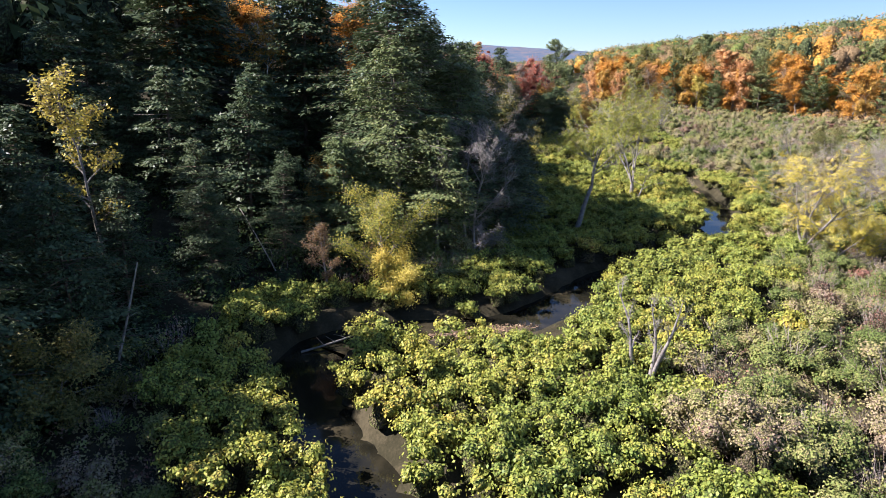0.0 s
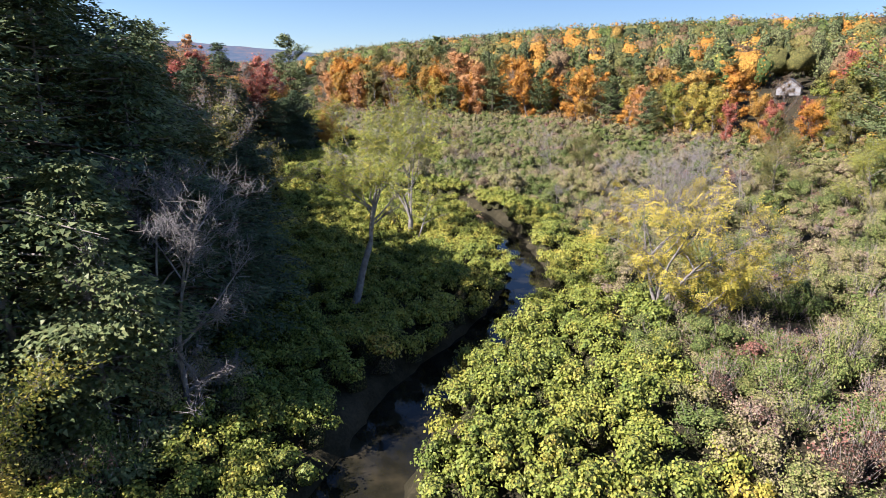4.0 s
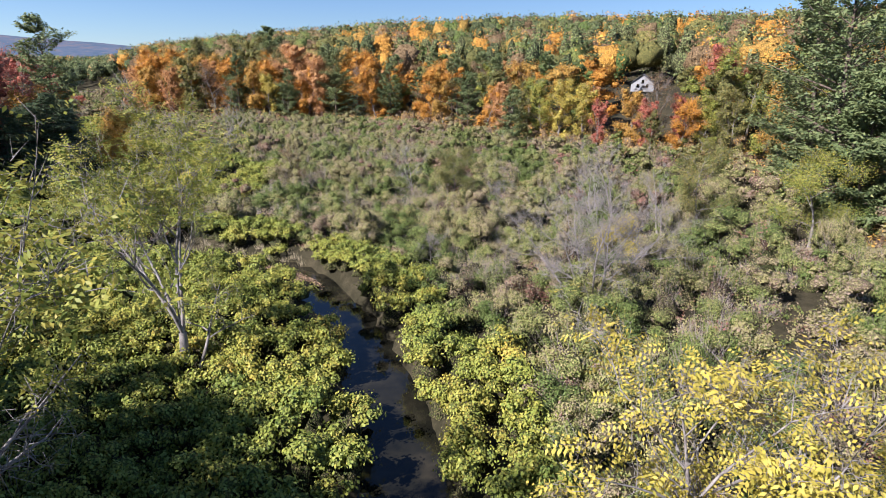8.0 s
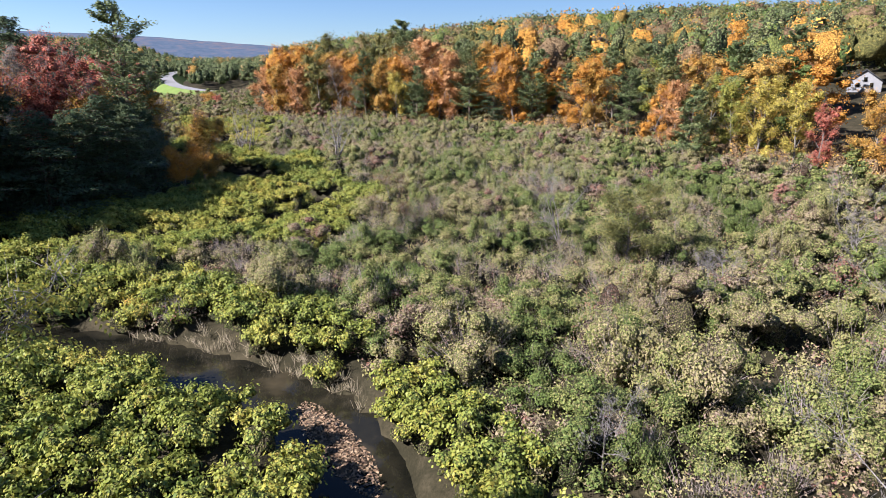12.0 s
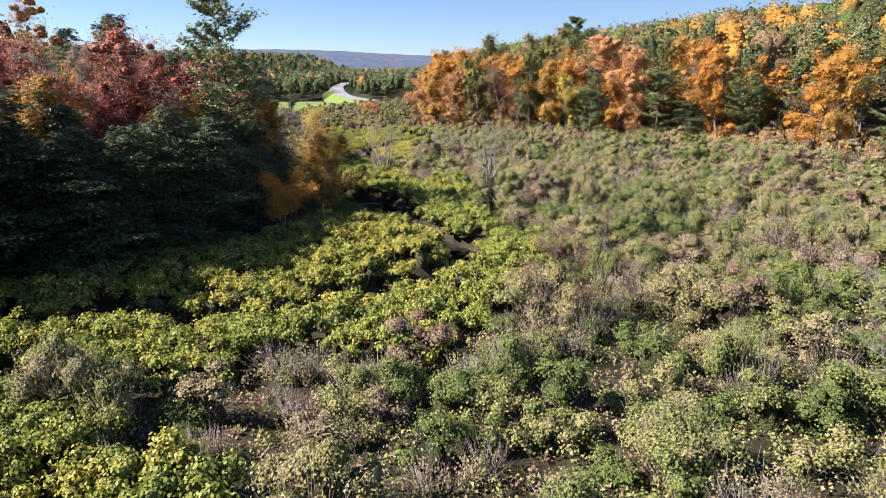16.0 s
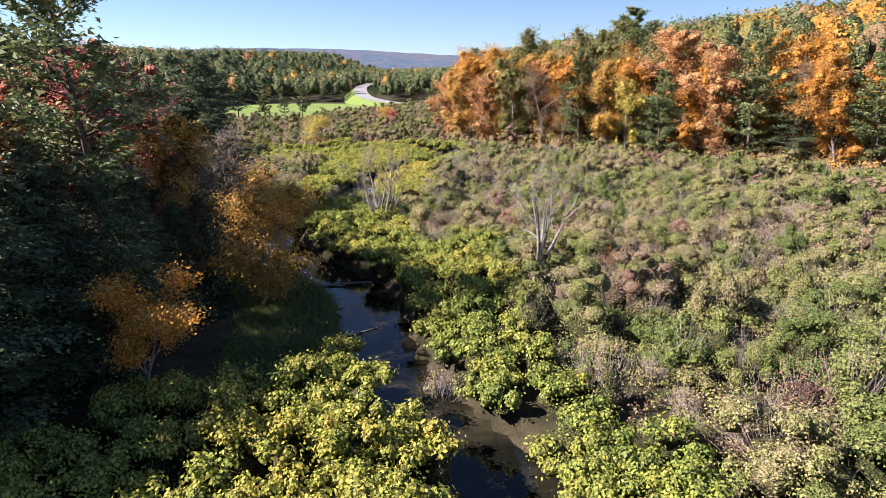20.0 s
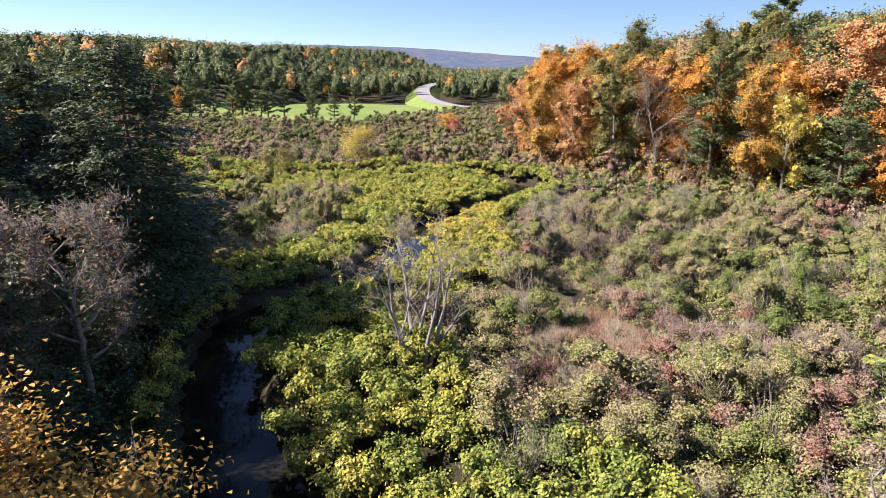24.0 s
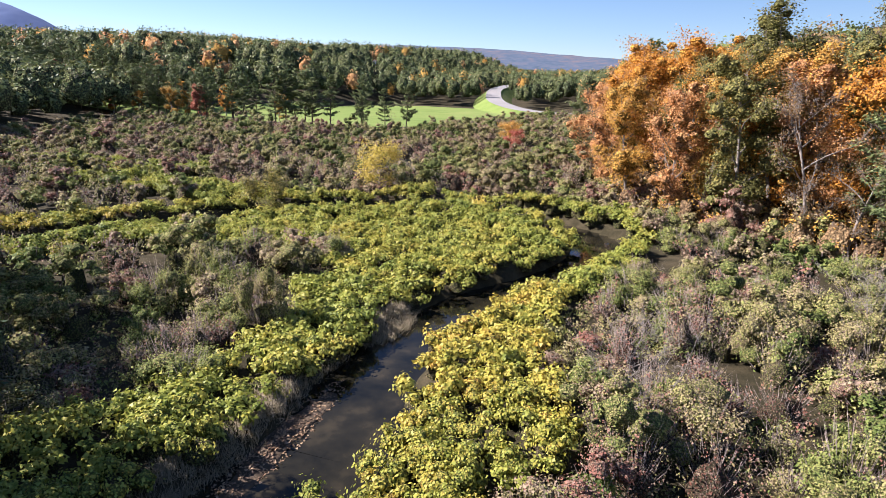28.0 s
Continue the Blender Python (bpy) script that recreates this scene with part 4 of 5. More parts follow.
mound("gravel_bar", 12.4, 95.2, 3.6, 0.9, 112, 0.13, MUD, "pale gravel bar strewn with leaves in the creek", "gravel bar", 1)
mound("gravel_bar", -7.3, 37.2, 3.9, 1.0, 31, 0.16, MUD, "brown gravel bar in the shallow creek", "gravel bar", 2)
mound("gravel_bar", -12.0, 204.5, 5.4, 0.9, 92, 0.18, MUD, "muddy bar with dead reeds along the creek", "gravel bar", 3)
mound("gravel_bar", -3.0, 165.5, 1.8, 0.8, 130, 0.15, MUD, "small mud bar in the creek", "gravel bar", 4)
mound("mud_pool", 4.5, 198.2, 4.4, 1.6, -8, 0.06, MUD, "shallow muddy pool bed in the flat", "mud", 5, level=0.12)
mound("mud_patch", 25, 54, 2.9, 1.8, 10, 0.1, MUD, "bare brown mud under the walnut's shade", "mud", 6, level=0.2)


def grass(name, P, height, per, material, label, seed, lean=0.45):
    """Tufts of narrow blades."""
    rng = np.random.default_rng(seed)
    who = np.repeat(np.arange(len(P)), per)
    m = len(who)
    root = np.stack([P[who, 0], P[who, 1], np.maximum(land(P[:, 0], P[:, 1]), -0.82)[who]], 1) + rng.normal(size=(m, 3)) * (0.16, 0.16, 0)
    tip = root + unit(rng.normal(size=(m, 3)) * lean + (0, 0, 1)) * rng.uniform(0.5, 1.2, (m, 1)) * height
    v, f = stick_tris(root, tip, 0.016, rng)
    ob = mesh_object(name, v, f, material, tone=np.repeat(rng.uniform(0.2, 0.9, m), 4))
    return tagged(ob, label, "grass", kind="stuff")


def patch(cx, cy, rx, ry, gap, seed):
    p = scatter(cx - rx, cx + rx, cy - ry, cy + ry, gap, seed)
    return p[np.hypot((p[:, 0] - cx) / rx, (p[:, 1] - cy) / ry) < 1]


def bank_strip(y0, y1, which, gap, seed, wide=0.9):
    """Places along one bank of the creek."""
    p = scatter(-40, 30, y0, y1, gap, seed)
    dist, east = creek_distance(p[:, 0], p[:, 1])
    off = dist - half_width(p[:, 1])
    return p[(east == which) & (off > 0.25) & (off < 0.3 + wide * waves(p[:, 0], p[:, 1], 2.0, seed + 3))]


def litter(name, cx, cy, lx, ly, turn, top, count, seed, level=-0.85):
    """Fallen leaves that lie on a bar."""
    rng = np.random.default_rng(seed)
    a, r = rng.uniform(0, 2 * np.pi, count), rng.uniform(0, 1.25, count) ** 0.7
    x, y = np.cos(a) * r * lx, np.sin(a) * r * ly
    c, s = math.cos(radians(turn)), math.sin(radians(turn))
    at = np.stack([cx + c * x - s * y, cy + s * x + c * y, level + np.maximum(top * (1 - r**2), 0) + 0.04], 1)
    v, f = leaf_tris(at, rng.normal(size=(count, 3)) * 0.35 + (0, 0, 1), rng.uniform(0.1, 0.22, count), 0.12, rng)
    ob = mesh_object(name, v, f, LITTER, tone=np.repeat(rng.uniform(0, 1, count), 3))
    return tagged(ob, "brown and tan fallen leaves on the wet bar", "leaves", kind="stuff")


LITTER = leaf_material("fallen_leaves", [(0.0, (0.11, 0.07, 0.045)), (0.5, (0.24, 0.15, 0.09)), (1.0, (0.42, 0.29, 0.17))], spread=0.6, through=0.05)
litter("fallen_leaves", 12.4, 95.2, 3.6, 0.9, 112, 0.13, 1500, 31)
litter("fallen_leaves", -7.3, 37.2, 3.9, 1.0, 31, 0.16, 900, 32)
litter("fallen_leaves", -12.0, 204.5, 5.4, 0.9, 92, 0.18, 900, 33)
grass("straw_grass", np.vstack([bank_strip(98, 110, 1, 0.5, 1), bank_strip(196, 222, -1, 0.4, 5, 1.2), patch(-13.9, 203, 1.1, 5, 0.3, 3), patch(-13, 218.5, 1.3, 3.2, 0.32, 4), patch(4, 201, 4.5, 1.4, 0.35, 6)]), 0.7, 18, STRAW, "dry straw-coloured grass on the creek's bank", 61)
p = patch(7.5, 190, 4.0, 6.2, 0.3, 7)
q = waves(p[:, 0], p[:, 1], 1.6, 71)
grass("russet_grass", p[q > 0.58], 0.6, 13, RUSSET, "low russet and red autumn grass in the flat", 62)
grass("straw_grass", p[(q <= 0.62) & (q > 0.25)], 0.6, 14, STRAW, "dry straw-coloured grass among the russet", 65)
p = patch(7.5, 190, 4.2, 6.4, 1.3, 73)
p = p[waves(p[:, 0], p[:, 1], 2.2, 74) > 0.45]
q = patch(15, 191, 8, 6, 0.36, 76)
k = waves(q[:, 0], q[:, 1], 2.0, 77)
grass("russet_grass", q[k > 0.62], 0.55, 16, RUSSET, "patchy russet grass and seedlings in the flat", 66)
grass("straw_grass", q[(k < 0.45) & (k > 0.25)], 0.6, 12, STRAW, "dry pinkish straw between the low shrubs", 67)
thicket("low_shrubs", p, 0.7, RNG.uniform(0.6, 1.3, len(p)), 320, 0.1, OLIVE, RNG.uniform(0.2, 0.95, len(p)), "low olive and pinkish-grey shrubs among the russet grass", "shrubs", 75, 30, upright=True, core=OLIVE_MASS, heart_size=0.55)
p = patch(30, 53, 6, 3, 0.4, 8)
grass("green_grass", p, 0.45, 24, CROWN["green"], "green grass beside the bare mud", 63)
P = scatter(-40, 6, 144, 184, 0.42, 23)
d, side = creek_distance(P[:, 0], P[:, 1])
P = P[(side < 0) & (d > 2.4) & (d < 9) & (west_depth(P) < 3)]
grass("bank_grass", P, 0.55, 16, CROWN["green"], "dark green grass on the shaded bank below the wood", 64, 0.8)


def log(place, length, r, turn, tilt, label, seed, name="fallen_log"):
    rng = np.random.default_rng(seed)
    top = thing(name, place, label, "log", "", turn)
    d = (math.cos(radians(tilt)), 0, math.sin(radians(tilt)))
    line = bent((0, 0, 0), d, length, 8, rng, 0.03)
    paths = [(line, np.linspace(r, r * 0.4, 9))]
    for n in range(4):
        paths.append((bent(line[2 + n], (rng.normal(), rng.normal(), 0.7), length * 0.14, 3, rng, 0.2), np.linspace(r * 0.3, r * 0.08, 4)))
    v, f = tubes(paths, 7)
    mesh_object("trunk", v, f, GREY_BARK, top)


log((-17.5, 31.5, -0.75), 6, 0.075, 40, 4, "bleached log fallen into the creek", 1)
log((-24.5, 24.0, 0.8), 6.2, 0.09, 30, 68, "leaning bleached dead pole in the undergrowth", 2, "dead_pole")
log((-20.5, 36.2, 0.6), 10, 0.065, 150, 36, "dead trunk leaning against the slope", 3, "leaning_log")
log((-4.6, 163.5, -0.78), 4.6, 0.12, 20, 3, "dark branch lying across the creek", 4)
log((-3.2, 168.4, -0.78), 4.2, 0.12, 15, 3, "dark branch lying across the creek", 5)
log((0.5, 158.4, -0.78), 3.6, 0.1, 30, 3, "waterlogged branch in the creek", 6)

# ---------------------------------------------------------------- trees that stand alone in the valley
broadleaf("walnut_tree", on_land(16.8, 55.6), 9.6, 8.5, "walnut", "pale-barked tree with sparse yellow autumn leaves above the thicket", 3, leaves=9000, leaf=0.16, bark=PALE_BARK, clear=0.2, stems=4, splay=0.42, fork=0.2, limbs=20, fine=5, upright=0.55, twigs=1.2, trunk_r=0.27, compound=9, leaf_from=0.3)
broadleaf("walnut_tree", on_land(17.6, 55.2), 5.2, 6.5, "walnut", "low leaning pale-barked tree with bright yellow leaves", 4, leaves=8100, leaf=0.16, bark=PALE_BARK, clear=0.35, stems=2, splay=0.2, lean=(1.15, -0.25), limbs=12, fine=4, upright=0.4, twigs=1.2, trunk_r=0.18, compound=9, leaf_from=0.3)
broadleaf("ash_tree", on_land(3.9, 78.6), 13.2, 10.5, "lime", "tall open green-leaved tree with bare grey limbs on the creek bank", 5, leaves=21600, leaf=0.14, compound=9, bark=PALE_BARK, clear=0.3, stems=5, splay=0.42, fork=0.22, limbs=25, fine=4, upright=0.9, trunk_r=0.27, leaf_from=0.68)
broadleaf("ash_tree", on_land(4.4, 78.4), 6.2, 4.0, "lime", "bare grey leaning stem beside the taller tree", 6, leaves=900, leaf=0.18, compound=9, bark=PALE_BARK, clear=0.4, lean=(0.55, 0.1), limbs=8, fine=3, trunk_r=0.14, leaf_from=0.5)
broadleaf("leaning_tree", on_land(-2.2, 61), 13.4, 9.5, "lime", "grey leaning tree with half its leaves gone in the knotweed", 8, leaves=13500, leaf=0.15, compound=9, bark=PALE_BARK, clear=0.2, stems=3, splay=0.38, fork=0.42, lean=(0.34, 0.06), limbs=15, fine=4, trunk_r=0.24, leaf_from=0.62)
broadleaf("bare_tree", on_land(-10.3, 49.2), 14.5, 8.5, "brown", "leafless pale grey tree at the foot of the hemlocks", 9, leaves=0, bark=PALE_BARK, stems=2, clear=0.15, limbs=20, fine=6, twigs=2.4, trunk_r=0.24)
broadleaf("dead_snag", on_land(2.9, 31), 6.8, 2.6, "brown", "weathered grey dead snag in the knotweed", 10, leaves=0, bark=PALE_BARK, stems=3, trunk_r=0.28, limbs=12, twigs=2, upright=1.2, splay=0.12)
broadleaf("dead_tree", on_land(30.0, 78.6), 7.9, 8.2, "brown", "wide-spreading bleached dead tree with drooping broken limbs", 15, leaves=0, bark=PALE_BARK, stems=7, splay=0.55, clear=0.2, limbs=49, fine=7, twigs=1.1, upright=0.25, trunk_r=0.27, group="dead trees in the valley")
for x, y, h, s, n in ((33.8, 84, 7.5, 8, 2), (47, 97, 9.6, 5, 2), (43.5, 95.5, 8, 6, 3), (52.5, 109, 5.8, 4, 1), (48.6, 91.8, 8.6, 4.5, 2), (32.6, 119, 7.5, 7, 3), (3.8, 211.2, 4.9, 7, 4), (60, 118, 7, 5, 2), (38, 104, 5, 3, 1), (23, 90, 4, 3, 2), (-37, 262, 5, 5, 3), (17.3, 229, 4, 5, 3), (36.5, 104, 5, 2.5, 2)):
    broadleaf("dead_tree", on_land(x, y), h, s, "brown", "bleached leafless tree standing in the thicket", int(x * 7 + y), leaves=0, bark=PALE_BARK, stems=n, clear=0.12, limbs=16, fine=5, twigs=0.9, upright=0.5, group="dead trees in the valley", trunk_r=0.02 * h)
broadleaf("snag", on_land(13.8, 167.0), 9.3, 6.5, "lime", "forked bleached snag with a few green leaves", 12, leaves=900, leaf=0.18, compound=9, bark=PALE_BARK, stems=5, fork=0.16, splay=0.36, trunk_r=0.36, limbs=20, fine=4, twigs=0.8, clear=0.3, upright=0.9, leaf_from=0.6)
broadleaf("snag", on_land(-1.6, 185), 8.8, 7.5, "lime", "many-stemmed grey tree almost bare of leaves beside the creek", 13, leaves=1800, leaf=0.16, compound=9, bark=PALE_BARK, stems=6, trunk_r=0.38, clear=0.2, limbs=26, fine=4, twigs=0.8, upright=0.8, leaf_from=0.55)
for x, y, h, s, c, n in ((51.5, 89.8, 10, 8, "olive", 5), (58.5, 83, 10, 9, "lime", 6), (34.8, 112.5, 7.6, 5.5, "olive", 7), (19.1, 128.8, 6.2, 5, "brown", 8), (-5, 148.6, 6.4, 5.6, "orange", 9), (-33, 259, 6.2, 8, "yellow", 11), (-40, 243, 6, 6, "olive", 12), (-27, 311, 6, 4, "red", 13), (-33, 331, 6, 6, "gold", 14), (36, 83.5, 5, 4, "yellow", 15), (-13.6, 39, 3.6, 4.5, "yellow", 17), (-22, 46, 9, 4, "gold", 18), (-24, 20, 5, 5, "olive", 19)):
    broadleaf("small_tree", on_land(x, y), h, s, c, {"olive": "olive-green", "brown": "brown half-bare"}.get(c, c) + " autumn tree standing at the edge of the thicket", 50 + n, leaves=2600 if c == "brown" else 12000 if y < 200 else 3200, leaf=0.12 if c == "brown" else 0.125 if y < 200 else 0.24, clear=0.15, bark=GREY_BARK, fine=4)
broadleaf("maple_tree", on_land(-4.9, 161.9), 8.9, 8.6, "gold", "round golden-orange maple overhanging the creek", 60, leaves=25000, leaf=0.13, clear=0.1, bark=GREY_BARK, limbs=16, fine=5, upright=0.5, clumps=60, clump=0.045)
for x, y, h, w in ((72, 91, 31, 15), (80, 100, 28, 13), (66, 84, 16, 9), (86, 90, 26, 12)):
    conifer("white_pine", on_land(x, y), h, w, "tall white pine with open upswept branches at the wood's edge", int(h * 7 + x), 19000, 0.42, "pine", 0.06, group="tall pines by the wood")
conifer("white_pine", on_land(-12.5, 157), 22.5, 9, "tall lone white pine rising over the red maples", 77, 9500, 0.38, "pine", 0.4)
conifer("white_pine", on_land(36.8, 274), 23.5, 13, "broad-topped old white pine standing above the wood", 79, 12000, 0.5, "pine", 0.55)
conifer("white_pine", on_land(71.2, 163), 11.5, 7, "grey-green young pine in front of the wood", 78, 3600, 0.4, "pine", 0.15)
# the sunlit hemlocks of the creek's first bend; paler pine needles paint the sunlight
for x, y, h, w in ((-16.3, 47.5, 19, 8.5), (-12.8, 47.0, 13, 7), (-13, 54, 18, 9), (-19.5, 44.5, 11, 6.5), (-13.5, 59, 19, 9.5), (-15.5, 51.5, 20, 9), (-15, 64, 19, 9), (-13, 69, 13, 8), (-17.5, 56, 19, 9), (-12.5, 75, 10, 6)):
    conifer("hemlock", on_land(x, y), h, w, "grey-green hemlock with drooping branches by the creek, sunlight in its paler needle colour", int(h * 9 + y), 19000, 0.25, "hemlock", 0.06, group="sunlit hemlocks", bark=GREY_BARK, dead=0.25, needle=PINE)
broadleaf("small_tree", on_land(-15.4, 40.8), 8.5, 6.5, "lime", "yellow-green leafy sapling below the sunlit hemlocks", 71, leaves=11000, leaf=0.13, clear=0.1, bark=GREY_BARK, limbs=14, fine=5)
broadleaf("small_tree", on_land(-18.6, 38), 7.5, 2.6, "brown", "slender tan-leaved sapling below the hemlocks", 72, leaves=3600, leaf=0.11, clear=0.15, bark=GREY_BARK, limbs=12, fine=4, upright=1.2)
broadleaf("birch_tree", on_land(-34, 57), 17, 6, "gold", "white-trunked birch among the dark hemlocks", 81, leaves=900, leaf=0.3, bark=BIRCH, clear=0.7, limbs=8, trunk_r=0.15)
broadleaf("birch_tree", on_land(-33, 33), 15, 6, "yellow", "slender birch with a yellow crown on the slope", 82, leaves=2200, leaf=0.24, bark=GREY_BARK, clear=0.25, limbs=12, trunk_r=0.15)
broadleaf("oak_tree", on_land(-17.5, 63), 20, 11, "olive", "tall tan-leaved oak behind the hemlocks", 83, leaves=9500, leaf=0.22, clear=0.4, limbs=13, fine=4, bark=GREY_BARK)
broadleaf("maple_tree", on_land(-27, 63), 21, 6, "salmon", "tall red-topped maple with a bare thin trunk", 84, leaves=1600, leaf=0.3, clear=0.75, limbs=8)
for x, y, h, c in ((-11.5, 90, 9, "olive"), (-13.5, 72, 14, "olive"), (-15, 80, 14, "brown"), (-13.5, 84, 11, "olive"), (-18, 97, 11, "gold"), (-17, 163, 17, "red"), (-18.5, 151, 18.5, "red"), (-25, 158, 17, "brown"), (-27, 148, 18, "red"), (-33, 155, 18, "salmon"), (-22, 146, 16, "brown"), (-38, 150, 18, "red"), (-14, 170, 11.5, "brown"), (-15, 176, 12, "brown"), (-12.5, 166, 10.5, "brown"), (-17, 169, 13, "brown"), (-36, 203, 14, "red"), (-31, 168, 17, "orange"), (-22, 139, 8, "gold")):
    broadleaf("maple_tree", on_land(x, y), h, h * 0.62, c, ("leafless-topped " if c == "brown" else c + " autumn ") + "maple at the edge of the west wood", int(h * 11 - x), leaves=7500 if c != "brown" else 1500, leaf=0.19, clear=0.3, limbs=14, fine=5, twigs=3.0 if c == "brown" else 2.0, group="maples of the west wood", bark=GREY_BARK, clumps=0 if c == "brown" else 50, clump=0.05)

# ---------------------------------------------------------------- shrubs that can be told apart
shrub("red_shrub", on_land(36.4, 107), 1.9, 2.2, RUSSET, 0.6, "russet-red rounded shrub in the olive thicket", 1, group="")
shrub("red_shrub", on_land(26.1, 80.4), 1.6, 1.8, RUSSET, 0.2, "dark red shrub beside the dead tree", 2, group="")
shrub("orange_shrub", on_land(20, 172), 1.9, 1.9, CROWN["orange"], 0.3, "dull orange shrub in the thicket", 3, group="")
shrub("red_shrub", on_land(32, 185), 2.2, 2.4, RUSSET, 0.4, "brown-red shrub in the flat", 4, group="")
shrub("green_shrub", on_land(2.4, 203.9), 1.2, 2.0, CROWN["green"], 0.6, "fresh green upright shrub beside the grey bushes", 5, group="", leaves=900)
shrub("yellow_shrub", on_land(-16.5, 250), 2.6, 2.6, CROWN["yellow"], 0.5, "bright yellow shrub on the far bank", 6, group="", leaves=800, leaf=0.26)
shrub("grey_shrub", on_land(2.8, 108.5), 1.7, 1.8, OLIVE, 0.9, "bleached grey-brown shrub at the creek's bend", 7, group="", leaves=260, twigs=260, twig_material=PALE_BARK)
shrub("grey_shrub", on_land(8.6, 152.5), 1.6, 2.0, OLIVE, 0.5, "grey willow shrub hanging over the water", 8, group="", leaves=900, leaf=0.11, twigs=200, twig_material=PALE_BARK)
for x, y, r, h in ((15.4, 52.4, 2.0, 2.6), (18.2, 51.2, 2.3, 2.8), (21.2, 50.4, 1.9, 2.2), (13.6, 50.0, 1.8, 2.2), (19.4, 48.2, 2.0, 2.3), (16.6, 48.6, 1.8, 2.0), (23.6, 51.0, 1.7, 1.7)):
    shrub("bush", on_land(x, y), r, h, OLIVE, 0.1 + 0.02 * (x % 3), "grey-green rounded bush below the yellow walnut", int(x * 9), leaves=2300, leaf=0.09, twigs=50, group="bushes below the walnut")
BUSHES = [shrub("bush", (0, 0, -90), 1.8 + 0.2 * n, 2.2 + 0.3 * n, OLIVE, 0.05 + 0.15 * n, label, 20 + n, leaves=2300, leaf=0.095, twigs=120) for n, label in enumerate(("dark green rounded alder bush in the thicket", "olive alder bush standing above the thicket", "yellowing alder bush standing above the thicket", "brownish dogwood bush standing above the thicket"))]
rng = np.random.default_rng(71)
P = scatter(-30, 62, 10, 262, 6.0, 72)
d, side = creek_distance(P[:, 0], P[:, 1])
P = P[(d > 7) & ~knotweed_mask(P, d, side) & (east_of_wood(P) < -2) & (west_depth(P) < -4) & ~((side < 0) & (P[:, 1] < 196) & (P[:, 1] > 54)) & ~open_ground(P)]
for x, y in P:
    ob = copy_thing(BUSHES[rng.integers(0, 4)], pose(*on_land(x, y, 0.05), 0, 0, rng.uniform(0, 360)))
    ob.scale = (rng.uniform(0.7, 1.3),) * 2 + (rng.uniform(0.75, 1.5),)

# ---------------------------------------------------------------- woods
AUTUMN_KINDS = ("green", "lime", "yellow", "gold", "orange", "salmon", "red", "brown", "olive")
PINES = [conifer("white_pine", (0, 0, -60), 17 + n, 8, "dark green white pine in the autumn wood", 200 + n, 10000, 0.34, "pine", 0.1, group="pines of the wood", gap=1.1) for n in range(3)]
FAR_PINES = [conifer("white_pine", (0, 0, -60), 18 + n, 7.5, "dark green white pine by the field", 205 + n, 4200, 0.55, "pine", 0.24, group="pines beyond the valley", gap=1.4) for n in range(3)]
HEMS = [conifer("hemlock", (0, 0, -60), 16 + 2 * n, 10, "dark green hemlock at the edge of the west slope", 210 + n, 14000, 0.31, "hemlock", 0.05, group="hemlocks of the west slope", dead=0.2) for n in range(3)]
DEEP_HEMS = [conifer("hemlock", (0, 0, -60), 17 + 2 * n, 10, "shaded dark hemlock on the wooded slope", 215 + n, 6500, 0.5, "hemlock", 0.12, group="hemlocks of the west slope", dead=0.35) for n in range(3)]
NEAR = {c: broadleaf("autumn_tree", (0, 0, -60), 17, 9.5, c, ("half-bare " if c == "brown" else "") + c + " autumn tree along the wood's edge", 250 + k, leaves=13000 if c != "brown" else 3200, leaf=0.2, clear=0.12, limbs=14, fine=4, twigs=1.2, group="trees along the wood's edge", bark=GREY_BARK, upright=0.7, clumps=95 if c != "brown" else 0, clump=0.062) for k, c in enumerate(AUTUMN_KINDS)}
FARS = {c: broadleaf("autumn_tree", (0, 0, -60), 16, 9, c, ("half-bare " if c == "brown" else "") + c + " autumn tree in the hillside wood", 230 + k, leaves=3600, leaf=0.31, clear=0.15, limbs=8, fine=3, twigs=0.5, group="trees of the hillside wood", bark=GREY_BARK, upright=0.7, clumps=50 if c != "brown" else 0, clump=0.08, sides=4) for k, c in enumerate(AUTUMN_KINDS)}
PROTOTYPES = BUSHES + PINES + FAR_PINES + HEMS + DEEP_HEMS + list(NEAR.values()) + list(FARS.values())


def planted(proto, x, y, rng, size=1.0, slim=1.0):
    ob = copy_thing(proto, pose(*on_land(x, y, 0.1), 0, 0, rng.uniform(0, 360)))
    ob.scale = (size * slim * rng.uniform(0.9, 1.1),) * 2 + (size,)
    return ob


